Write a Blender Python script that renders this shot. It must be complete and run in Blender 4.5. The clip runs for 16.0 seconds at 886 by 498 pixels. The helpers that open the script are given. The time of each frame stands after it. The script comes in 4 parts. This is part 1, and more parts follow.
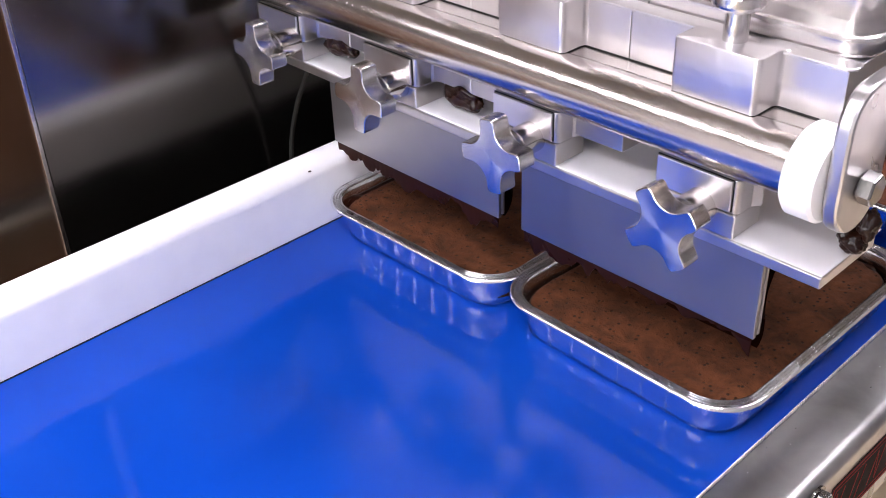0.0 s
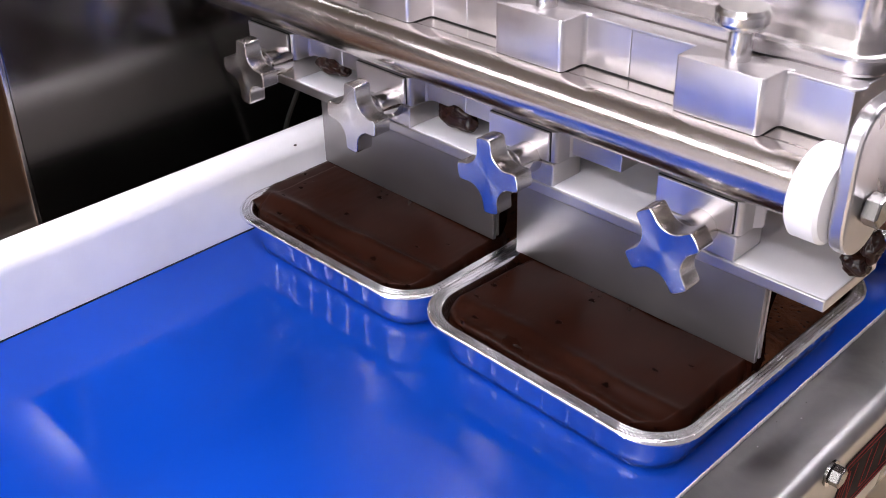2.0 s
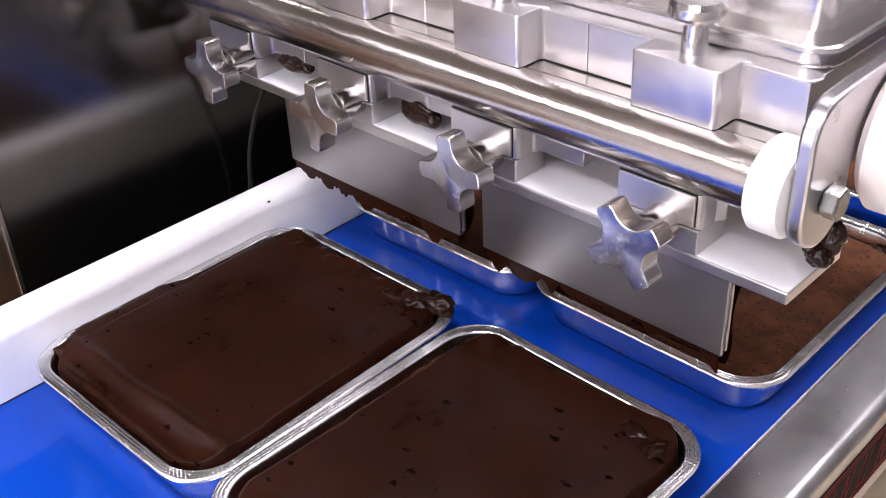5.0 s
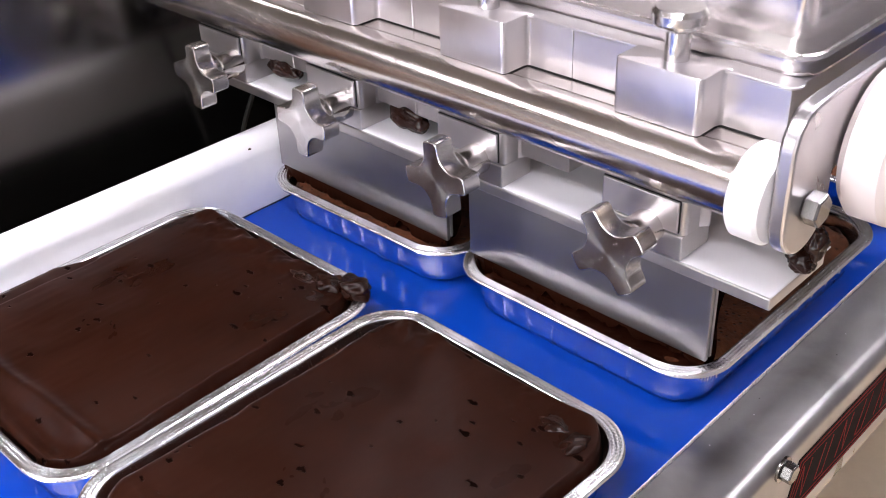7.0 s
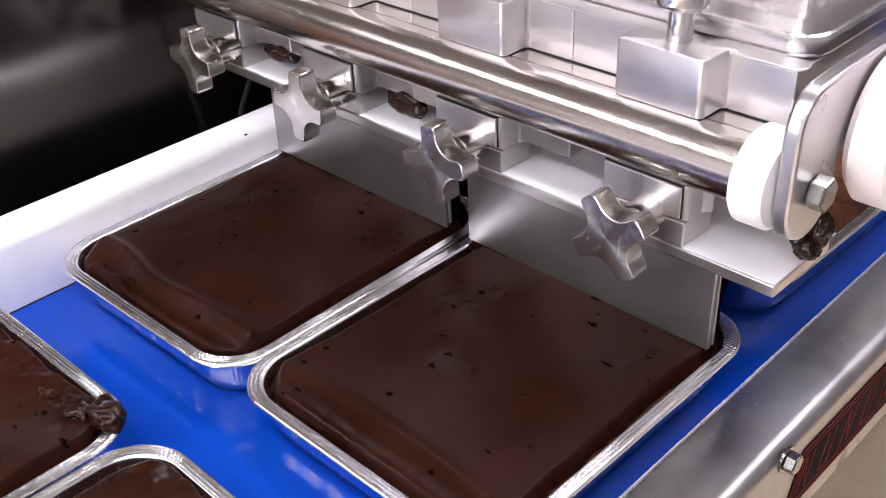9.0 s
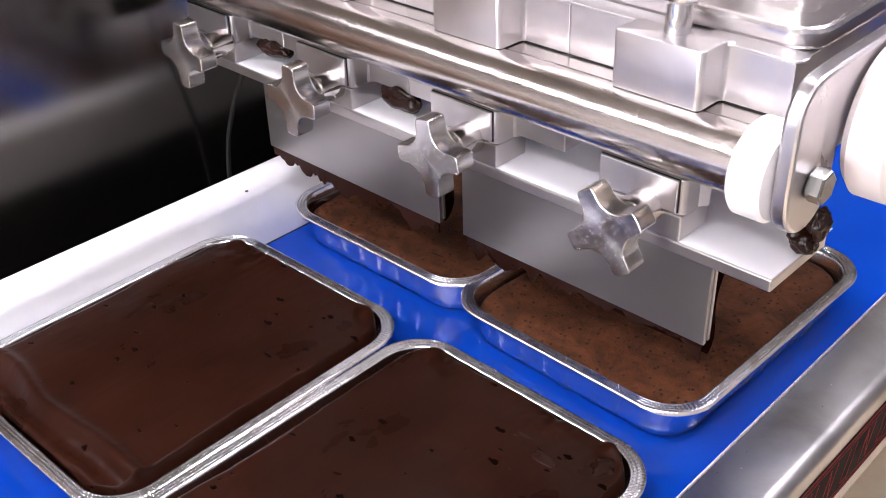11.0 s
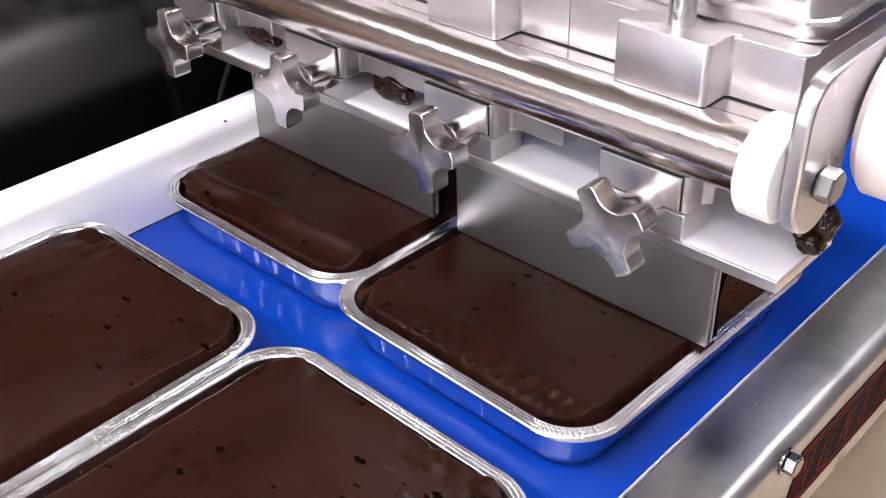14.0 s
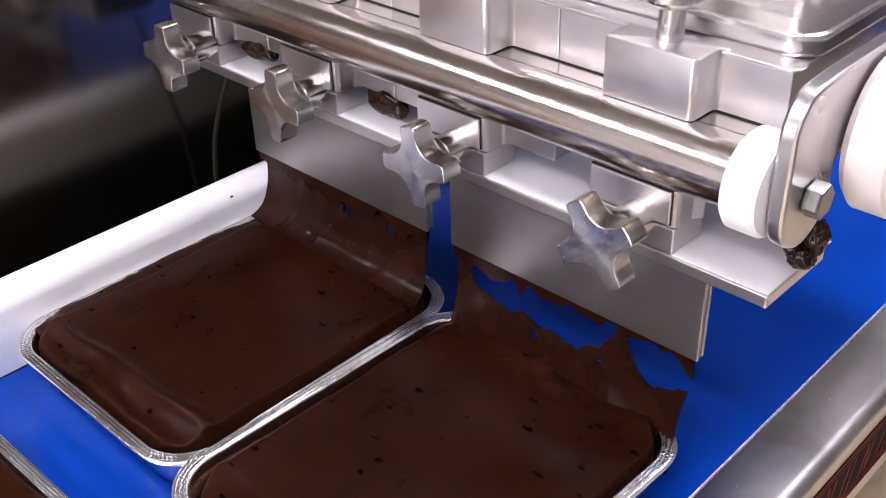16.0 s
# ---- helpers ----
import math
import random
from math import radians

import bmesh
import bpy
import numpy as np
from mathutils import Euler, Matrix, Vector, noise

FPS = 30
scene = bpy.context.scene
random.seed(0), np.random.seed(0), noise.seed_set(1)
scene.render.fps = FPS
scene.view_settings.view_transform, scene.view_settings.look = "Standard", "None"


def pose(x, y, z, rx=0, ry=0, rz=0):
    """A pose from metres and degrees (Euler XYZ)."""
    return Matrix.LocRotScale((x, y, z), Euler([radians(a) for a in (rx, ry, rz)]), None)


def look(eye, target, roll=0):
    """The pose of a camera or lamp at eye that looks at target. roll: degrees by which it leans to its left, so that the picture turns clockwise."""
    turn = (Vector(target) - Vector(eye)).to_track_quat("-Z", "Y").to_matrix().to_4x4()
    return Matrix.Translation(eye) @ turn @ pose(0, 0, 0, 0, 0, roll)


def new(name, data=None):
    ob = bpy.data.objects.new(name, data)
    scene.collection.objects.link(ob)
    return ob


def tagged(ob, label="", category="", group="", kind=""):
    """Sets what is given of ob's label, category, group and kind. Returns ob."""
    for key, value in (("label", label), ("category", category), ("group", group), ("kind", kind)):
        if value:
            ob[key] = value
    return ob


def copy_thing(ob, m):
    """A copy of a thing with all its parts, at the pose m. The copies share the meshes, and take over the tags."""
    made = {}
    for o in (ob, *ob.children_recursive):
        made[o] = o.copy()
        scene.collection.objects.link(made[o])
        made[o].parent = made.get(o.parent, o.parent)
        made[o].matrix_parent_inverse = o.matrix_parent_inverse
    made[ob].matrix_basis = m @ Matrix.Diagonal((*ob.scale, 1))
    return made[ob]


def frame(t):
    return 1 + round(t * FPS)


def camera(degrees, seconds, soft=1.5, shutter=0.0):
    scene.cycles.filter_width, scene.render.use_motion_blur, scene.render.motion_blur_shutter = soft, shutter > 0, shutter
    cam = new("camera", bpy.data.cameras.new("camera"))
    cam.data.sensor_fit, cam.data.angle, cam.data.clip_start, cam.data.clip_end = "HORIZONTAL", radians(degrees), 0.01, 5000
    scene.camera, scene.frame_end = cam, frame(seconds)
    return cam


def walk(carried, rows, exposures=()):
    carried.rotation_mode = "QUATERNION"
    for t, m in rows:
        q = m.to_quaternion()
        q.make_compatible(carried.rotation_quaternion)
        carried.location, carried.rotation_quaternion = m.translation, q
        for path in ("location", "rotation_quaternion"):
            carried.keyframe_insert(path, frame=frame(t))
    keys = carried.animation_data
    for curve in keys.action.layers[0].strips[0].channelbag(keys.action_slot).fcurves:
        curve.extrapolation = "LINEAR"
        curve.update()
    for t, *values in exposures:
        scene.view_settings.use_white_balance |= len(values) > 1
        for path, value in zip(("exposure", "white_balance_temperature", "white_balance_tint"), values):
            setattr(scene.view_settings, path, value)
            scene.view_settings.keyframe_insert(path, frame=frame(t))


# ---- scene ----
import itertools

# ---------------------------------------------------------------- camera
cam = camera(45.27, 16.0, soft=1.0)
walk(cam, [
    (0, pose(0.8427, -0.5355, 0.5611, 57.533, 1.888, 45.813)),
    (0.5, pose(0.8418, -0.5286, 0.5595, 58.121, 1.694, 46.321)),
    (1, pose(0.8375, -0.5312, 0.5608, 58.651, 1.312, 45.839)),
    (1.5, pose(0.8285, -0.5283, 0.5579, 58.714, 1.158, 45.355)),
    (2, pose(0.8248, -0.5352, 0.5512, 58.765, 1.122, 45.068)),
    (2.5, pose(0.8219, -0.5391, 0.5595, 58.597, 1.193, 44.933)),
    (3, pose(0.8231, -0.5394, 0.5611, 58.610, 1.255, 45.117)),
    (3.5, pose(0.8275, -0.5325, 0.5598, 58.842, 1.290, 45.009)),
    (4, pose(0.8234, -0.5313, 0.5589, 58.230, 1.407, 44.319)),
    (4.2, pose(0.8279, -0.5264, 0.5577, 58.007, 1.991, 44.316)),
    (6.5, pose(0.8354, -0.5003, 0.5638, 57.527, 2.281, 43.617)),
    (7, pose(0.8394, -0.5028, 0.5617, 57.879, 2.145, 43.791)),
    (7.5, pose(0.8387, -0.4990, 0.5604, 57.875, 2.139, 43.734)),
    (8, pose(0.8352, -0.4943, 0.5574, 57.743, 2.046, 43.662)),
    (8.5, pose(0.8331, -0.4934, 0.5552, 57.418, 2.079, 43.770)),
    (9, pose(0.8343, -0.4935, 0.5503, 57.413, 2.121, 43.930)),
    (9.5, pose(0.8341, -0.4989, 0.5477, 57.547, 1.821, 43.991)),
    (11.8, pose(0.8272, -0.4935, 0.5358, 57.794, 1.503, 43.368)),
    (12, pose(0.8262, -0.4881, 0.5399, 57.766, 1.407, 43.454)),
    (12.5, pose(0.8204, -0.4825, 0.5434, 57.651, 1.389, 43.281)),
    (13, pose(0.8101, -0.4789, 0.5387, 57.093, 1.354, 43.056)),
    (13.5, pose(0.8064, -0.4793, 0.5406, 56.420, 1.420, 42.767)),
    (14, pose(0.8085, -0.4781, 0.5342, 56.827, 1.253, 43.123)),
    (14.5, pose(0.8112, -0.4769, 0.5352, 57.385, 1.194, 43.222)),
    (15, pose(0.8144, -0.4707, 0.5393, 57.550, 1.344, 43.325)),
    (15.5, pose(0.8164, -0.4733, 0.5345, 57.481, 1.362, 43.376)),
    (16, pose(0.8186, -0.4683, 0.5343, 57.555, 1.493, 43.620)),
], exposures=[(0.0, 0.0), (1.2, -0.03), (1.5, -0.10), (2.0, -0.28), (2.5, -0.22), (3.0, -0.02), (3.4, 0.0), (4.0, -0.05), (8.0, -0.02), (9.7, -0.05), (11.5, 0.21), (13.0, 0.20), (14.2, 0.09), (15.0, 0.02), (16.0, -0.12)])

# ---------------------------------------------------------------- world and light
world = bpy.data.worlds.new("hall")
scene.world = world
world.use_nodes = True
world.node_tree.nodes["Background"].inputs["Color"].default_value = (0.9, 0.93, 1.0, 1)
world.node_tree.nodes["Background"].inputs["Strength"].default_value = 0.02

LAMP_STRENGTH = 35.0
# daylight through the window behind the camera
sky_lamp = bpy.data.lights.new("window_daylight", "AREA")
sky_lamp.shape, sky_lamp.size, sky_lamp.size_y, sky_lamp.energy, sky_lamp.color = "RECTANGLE", 1.0, 1.3, 78.0, (0.96, 0.97, 1.0)
new("window_daylight", sky_lamp).matrix_basis = look((0.3, -3.42, 0.55), (0.3, 0.0, 0.55))


# ---------------------------------------------------------------- materials
def material(name, color, rough=0.5, metal=0.0, spec=0.5):
    m = bpy.data.materials.new(name)
    m.use_nodes = True
    b = m.node_tree.nodes["Principled BSDF"]
    b.inputs["Base Color"].default_value = (*color, 1)
    b.inputs["Roughness"].default_value = rough
    b.inputs["Metallic"].default_value = metal
    b.inputs["Specular IOR Level"].default_value = spec
    return m, m.node_tree, b


def noise_node(nt, scale, detail=3.0, stretch=(1, 1, 1), distortion=0.0, rough=0.5):
    tc = nt.nodes.new("ShaderNodeTexCoord")
    mp = nt.nodes.new("ShaderNodeMapping")
    mp.inputs["Scale"].default_value = stretch
    nt.links.new(tc.outputs["Object"], mp.inputs["Vector"])
    n = nt.nodes.new("ShaderNodeTexNoise")
    n.inputs["Scale"].default_value = scale
    n.inputs["Detail"].default_value = detail
    n.inputs["Roughness"].default_value = rough
    n.inputs["Distortion"].default_value = distortion
    nt.links.new(mp.outputs["Vector"], n.inputs["Vector"])
    return n.outputs["Fac"]


def ramp(nt, fac, stops):
    r = nt.nodes.new("ShaderNodeValToRGB")
    e = r.color_ramp.elements
    while len(e) < len(stops):
        e.new(0.5)
    for el, (p, c) in zip(e, stops):
        el.position, el.color = p, (*c, 1) if len(c) == 3 else c
    nt.links.new(fac, r.inputs["Fac"])
    return r.outputs["Color"]


def grey(v):
    return (v, v, v)


def bump(nt, b, facs):
    """Chain of (height socket, strength, distance)."""
    last = None
    for fac, strength, dist in facs:
        n = nt.nodes.new("ShaderNodeBump")
        n.inputs["Strength"].default_value = strength
        n.inputs["Distance"].default_value = dist
        nt.links.new(fac, n.inputs["Height"])
        if last:
            nt.links.new(last, n.inputs["Normal"])
        last = n.outputs["Normal"]
    nt.links.new(last, b.inputs["Normal"])


def steel(name, color, rough_lo, rough_hi, stretch, scale=60.0, bumpy=0.05, dirt=0.12):
    m, nt, b = material(name, color, rough_lo, 1.0)
    grain = noise_node(nt, scale, 4.0, stretch)
    smear = noise_node(nt, 14.0, 5.0, (1, 1, 1), 0.6)
    nt.links.new(ramp(nt, smear, [(0.25, grey(rough_lo)), (0.75, grey(rough_hi))]), b.inputs["Roughness"])
    lo = tuple(c * (1 - dirt) for c in color)
    nt.links.new(ramp(nt, smear, [(0.3, lo), (0.7, color)]), b.inputs["Base Color"])
    bump(nt, b, [(grain, bumpy, 0.0005)])
    return m


M = {}
M["steel_block"] = steel("ground steel block", (0.82, 0.79, 0.80), 0.30, 0.38, (1.2, 1.2, 1.2), 300.0, 0.03, 0.18)
M["steel_clamp"] = steel("ground steel clamp", (0.66, 0.63, 0.62), 0.28, 0.36, (1.2, 1.2, 1.2), 300.0, 0.03, 0.2)
M["steel_tube"] = steel("polished steel tube", (0.66, 0.61, 0.57), 0.16, 0.25, (0.03, 1.2, 1.2), 60.0, 0.02, 0.06)
M["steel_blade"] = steel("matt steel blade", (0.37, 0.355, 0.355), 0.30, 0.40, (0.05, 1.0, 1.6), 80.0, 0.05, 0.08)
M["steel_frame"] = steel("worn steel frame", (0.44, 0.43, 0.42), 0.25, 0.40, (1.2, 0.06, 1.2), 70.0, 0.06, 0.36)
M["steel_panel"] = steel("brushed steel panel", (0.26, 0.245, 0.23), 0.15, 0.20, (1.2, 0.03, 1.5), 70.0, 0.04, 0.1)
M["steel_lid"] = steel("satin steel lid", (0.64, 0.61, 0.60), 0.20, 0.28, (0.06, 0.06, 1.2), 60.0, 0.03, 0.05)
m = steel("turned steel knob", (0.72, 0.70, 0.69), 0.20, 0.26, (1, 1, 1), 150.0, 0.012, 0.04)
tg = m.node_tree.nodes.new("ShaderNodeTangent")
tg.direction_type, tg.axis = "RADIAL", "Y"
m.node_tree.links.new(tg.outputs["Tangent"], m.node_tree.nodes["Principled BSDF"].inputs["Tangent"])
m.node_tree.nodes["Principled BSDF"].inputs["Anisotropic"].default_value = 0.85
M["steel_knob"] = m
M["steel_shank"] = steel("turned steel shank", (0.62, 0.59, 0.57), 0.12, 0.18, (0.3, 1.5, 0.3), 90.0, 0.02, 0.05)
M["steel_plate"] = steel("dull steel plate", (0.64, 0.62, 0.63), 0.26, 0.36, (1, 1, 1), 90.0, 0.03, 0.2)
M["frame_dark"] = material("dark painted steel", (0.018, 0.017, 0.016), 0.5)[0]

m, nt, b = material("aluminium foil", (0.88, 0.88, 0.89), 0.18, 1.0)
fa, fb = noise_node(nt, 70.0, 3.0, (1, 1, 0.35), 0.8), noise_node(nt, 420.0, 2.0, (1, 1, 0.4))
nt.links.new(ramp(nt, fa, [(0.3, grey(0.12)), (0.75, grey(0.21))]), b.inputs["Roughness"])
bump(nt, b, [(fa, 0.03, 0.0010), (fb, 0.28, 0.0003)])
M["foil"] = m

m, nt, b = material("blue belt", (0.006, 0.085, 0.62), 0.24, 0.0, 0.22)
fa, fb = noise_node(nt, 5.0, 4.0, (1, 1, 1), 0.8), noise_node(nt, 900.0, 2.0)
nt.links.new(ramp(nt, fa, [(0.3, (0.0019, 0.035, 0.29)), (0.75, (0.0029, 0.047, 0.355))]), b.inputs["Base Color"])
nt.links.new(ramp(nt, fa, [(0.3, grey(0.09)), (0.7, grey(0.16))]), b.inputs["Roughness"])
bump(nt, b, [(fa, 0.03, 0.004), (fb, 0.02, 0.0002)])
M["belt"] = m

m, nt, b = material("white plastic", (0.80, 0.80, 0.81), 0.35)
b.inputs["Subsurface Weight"].default_value = 0.0
fa = noise_node(nt, 22.0, 5.0)
nt.links.new(ramp(nt, fa, [(0.3, (0.84, 0.83, 0.85)), (0.7, (0.90, 0.89, 0.90))]), b.inputs["Base Color"])
bump(nt, b, [(noise_node(nt, 160.0, 3.0), 0.06, 0.0006)])
M["plastic"] = m
m, nt, b = material("cream plastic", (0.70, 0.63, 0.61), 0.35)
bump(nt, b, [(noise_node(nt, 60.0, 3.0), 0.05, 0.0008)])
M["cream"] = m

m, nt, b = material("chocolate sponge", (0.10, 0.04, 0.018), 0.85, 0.0, 0.25)
fa, fb = noise_node(nt, 38.0, 6.0, (1, 1, 1), 0.4, 0.65), noise_node(nt, 420.0, 3.0)
col = ramp(nt, fa, [(0.30, (0.034, 0.0095, 0.0032)), (0.50, (0.080, 0.024, 0.0076)), (0.72, (0.130, 0.043, 0.0145))])
tc = nt.nodes.new("ShaderNodeTexCoord")
vo = nt.nodes.new("ShaderNodeTexVoronoi")
vo.inputs["Scale"].default_value = 135.0
vo.inputs["Randomness"].default_value = 1.0
nt.links.new(tc.outputs["Object"], vo.inputs["Vector"])
pits = ramp(nt, vo.outputs["Distance"], [(0.13, grey(0.0)), (0.25, grey(1.0))])
mix = nt.nodes.new("ShaderNodeMixRGB")
mix.blend_type = "MIX"
# shade inside the small pits, mixed into the sponge colour
mix.inputs["Color1"].default_value = (0.022, 0.008, 0.004, 1)
nt.links.new(pits, mix.inputs["Fac"])
nt.links.new(col, mix.inputs["Color2"])
nt.links.new(mix.outputs["Color"], b.inputs["Base Color"])
bump(nt, b, [(pits, 0.8, 0.0018), (fa, 0.8, 0.005), (fb, 0.5, 0.0009)])
M["cake"] = m


# darker cake sides and edge: shade along the pan wall, put into the colour
m, nt, b = material("shaded cake edge", (0.03, 0.011, 0.006), 0.8, 0.0, 0.2)
fa = noise_node(nt, 120.0, 5.0)
nt.links.new(ramp(nt, fa, [(0.3, (0.016, 0.006, 0.004)), (0.7, (0.045, 0.017, 0.008))]), b.inputs["Base Color"])
bump(nt, b, [(fa, 0.6, 0.0015)])
M["edge_shade"] = m


def chocolate(name, lo, hi, rough, spec, pitted):
    m, nt, b = material(name, hi, rough, 0.0, spec)
    fa = noise_node(nt, 16.0, 4.0, (1, 0.8, 1), 0.4)
    fb = noise_node(nt, 170.0, 4.0, (1, 0.8, 1))
    col = ramp(nt, fa, [(0.3, lo), (0.72, hi)])
    heights = [(fa, 0.06, 0.004), (fb, 0.06, 0.0006)]
    if pitted:
        # burst bubbles: sparse holes with their inner shade as colour, longer across than along
        tc = nt.nodes.new("ShaderNodeTexCoord")
        mp = nt.nodes.new("ShaderNodeMapping")
        mp.inputs["Scale"].default_value = (0.50, 1.0, 0.05)
        vo = nt.nodes.new("ShaderNodeTexVoronoi")
        vo.inputs["Scale"].default_value = 105.0
        wob = nt.nodes.new("ShaderNodeMixRGB")
        wob.blend_type = "ADD"
        wob.inputs["Fac"].default_value = 0.006
        ns = nt.nodes.new("ShaderNodeTexNoise")
        ns.inputs["Scale"].default_value = 260.0
        nt.links.new(tc.outputs["Object"], ns.inputs["Vector"])
        nt.links.new(tc.outputs["Object"], wob.inputs["Color1"])
        nt.links.new(ns.outputs["Color"], wob.inputs["Color2"])
        nt.links.new(wob.outputs["Color"], mp.inputs["Vector"])
        nt.links.new(mp.outputs["Vector"], vo.inputs["Vector"])
        sep = nt.nodes.new("ShaderNodeSeparateColor")
        nt.links.new(vo.outputs["Color"], sep.inputs["Color"])
        size = nt.nodes.new("ShaderNodeMath")
        size.operation = "MULTIPLY_ADD"
        size.inputs[1].default_value, size.inputs[2].default_value = 0.62, -0.375
        nt.links.new(sep.outputs["Red"], size.inputs[0])
        dif = nt.nodes.new("ShaderNodeMath")
        dif.operation = "SUBTRACT"
        nt.links.new(vo.outputs["Distance"], dif.inputs[0])
        nt.links.new(size.outputs[0], dif.inputs[1])
        hole = ramp(nt, dif.outputs[0], [(0.0, grey(0.0)), (0.045, grey(1.0))])
        mix = nt.nodes.new("ShaderNodeMixRGB")
        # near-black stands for the shade down in a hole
        mix.inputs["Color1"].default_value = (0.0030, 0.0012, 0.0008, 1)
        nt.links.new(hole, mix.inputs["Fac"])
        nt.links.new(col, mix.inputs["Color2"])
        col = mix.outputs["Color"]
        nt.links.new(ramp(nt, hole, [(0.0, grey(0.0)), (1.0, grey(spec))]), b.inputs["Specular IOR Level"])
        heights.insert(0, (hole, 0.8, 0.0014))
    nt.links.new(col, b.inputs["Base Color"])
    nt.links.new(ramp(nt, fa, [(0.3, grey(rough * 0.85)), (0.7, grey(rough * 1.2))]), b.inputs["Roughness"])
    bump(nt, b, heights)
    return m


M["icing"] = chocolate("chocolate icing", (0.0112, 0.0029, 0.0013), (0.0196, 0.0053, 0.0026), 0.30, 0.070, True)
M["skin"] = chocolate("stretched chocolate", (0.0095, 0.0027, 0.0014), (0.0165, 0.0048, 0.0025), 0.26, 0.14, False)
M["ooze"] = chocolate("wet chocolate", (0.0110, 0.0034, 0.0019), (0.0200, 0.0065, 0.0038), 0.26, 0.20, False)

M["black"] = material("black film", (0.006, 0.005, 0.005), 0.7, 0.0, 0.08)[0]
M["red"] = material("red print", (0.20, 0.016, 0.018), 0.6, 0.0, 0.1)[0]
# black of the cable, also of the joints and shaded gaps on the head
M["cable_gap_black"] = material("black cable", (0.01, 0.01, 0.01), 0.5)[0]
M["mark"] = material("brown speck", (0.03, 0.015, 0.01), 0.6)[0]

m, nt, b = material("tan floor", (0.62, 0.47, 0.32), 0.45)
fa = noise_node(nt, 3.0, 5.0)
fb = noise_node(nt, 26.0, 6.0, (1, 1, 1), 0.5, 0.7)
nt.links.new(ramp(nt, fb, [(0.24, (0.40, 0.28, 0.17)), (0.33, (0.74, 0.60, 0.43)), (0.8, (0.80, 0.66, 0.48))]), b.inputs["Base Color"])
bump(nt, b, [(fa, 0.1, 0.01)])
M["floor"] = m
M["bolt"] = steel("dull steel bolt", (0.26, 0.25, 0.24), 0.16, 0.26, (1, 1, 1), 120.0, 0.05, 0.3)
m, nt, b = material("painted wall", (0.75, 0.74, 0.76), 0.7)
fa = noise_node(nt, 1.5, 5.0)
nt.links.new(ramp(nt, fa, [(0.3, (0.68, 0.65, 0.67)), (0.7, (0.76, 0.73, 0.75))]), b.inputs["Base Color"])
M["wall"] = m
m, nt, b = material("brown laminate", (0.09, 0.035, 0.015), 0.42)
fa = noise_node(nt, 3.0, 4.0, (1, 1, 0.5), 0.6)
nt.links.new(ramp(nt, fa, [(0.3, (0.045, 0.016, 0.007)), (0.7, (0.11, 0.045, 0.02))]), b.inputs["Base Color"])
M["brown"] = m
m, nt, b = material("dim painted wall", (0.25, 0.24, 0.25), 0.7)
fa = noise_node(nt, 1.5, 5.0)
nt.links.new(ramp(nt, fa, [(0.3, (0.22, 0.21, 0.22)), (0.7, (0.30, 0.29, 0.30))]), b.inputs["Base Color"])
M["dim_wall"] = m
m, nt, b = material("dark shelving wall", (0.06, 0.045, 0.038), 0.6)
fa = noise_node(nt, 2.5, 4.0, (1, 1, 2.5))
nt.links.new(ramp(nt, fa, [(0.3, (0.03, 0.024, 0.02)), (0.7, (0.10, 0.07, 0.055))]), b.inputs["Base Color"])
M["dark_wall"] = m
m, nt, b = material("dim ceiling", (0.26, 0.23, 0.20), 0.8)
M["ceiling"] = m
m, nt, b = material("light tube cover", (0.9, 0.9, 0.9), 0.4)
b.inputs["Emission Color"].default_value = (0.96, 0.925, 1.03, 1)
b.inputs["Emission Strength"].default_value = LAMP_STRENGTH
M["lamp"] = m
m, nt, b = material("small light cover", (0.9, 0.9, 0.9), 0.4)
b.inputs["Emission Color"].default_value = (0.97, 0.96, 1.0, 1)
b.inputs["Emission Strength"].default_value = 34.0
M["small_lamp"] = m


# ---------------------------------------------------------------- mesh helpers
def to_mesh(name, bm, mat, smooth=True, angle=18):
    me = bpy.data.meshes.new(name)
    bm.normal_update()
    bm.to_mesh(me)
    bm.free()
    me.materials.append(mat)
    if smooth:
        me.shade_smooth()
        me.set_sharp_from_angle(angle=radians(angle))
    return me


def part(name, bm, mat, parent=None, label="", m=None, smooth=True, angle=18):
    me = bm if isinstance(bm, bpy.types.Mesh) else to_mesh(name, bm, mat, smooth, angle)
    ob = new(name, me)
    if parent is not None:
        ob.parent = parent
    if m is not None:
        ob.matrix_basis = m
    if label:
        tagged(ob, label=label)
    return ob


def box(lo, hi, bevel=0.0, seg=2):
    bm = bmesh.new()
    c = [(a + b) / 2 for a, b in zip(lo, hi)]
    s = [b - a for a, b in zip(lo, hi)]
    bmesh.ops.create_cube(bm, size=1.0, matrix=Matrix.Translation(c) @ Matrix.Diagonal((*s, 1)))
    if bevel:
        bmesh.ops.bevel(bm, geom=bm.edges[:], offset=bevel, segments=seg, affect="EDGES", profile=0.5)
    return bm


def merge(a, b):
    me = bpy.data.meshes.new("tmp")
    b.to_mesh(me)
    b.free()
    a.from_mesh(me)
    bpy.data.meshes.remove(me)
    return a


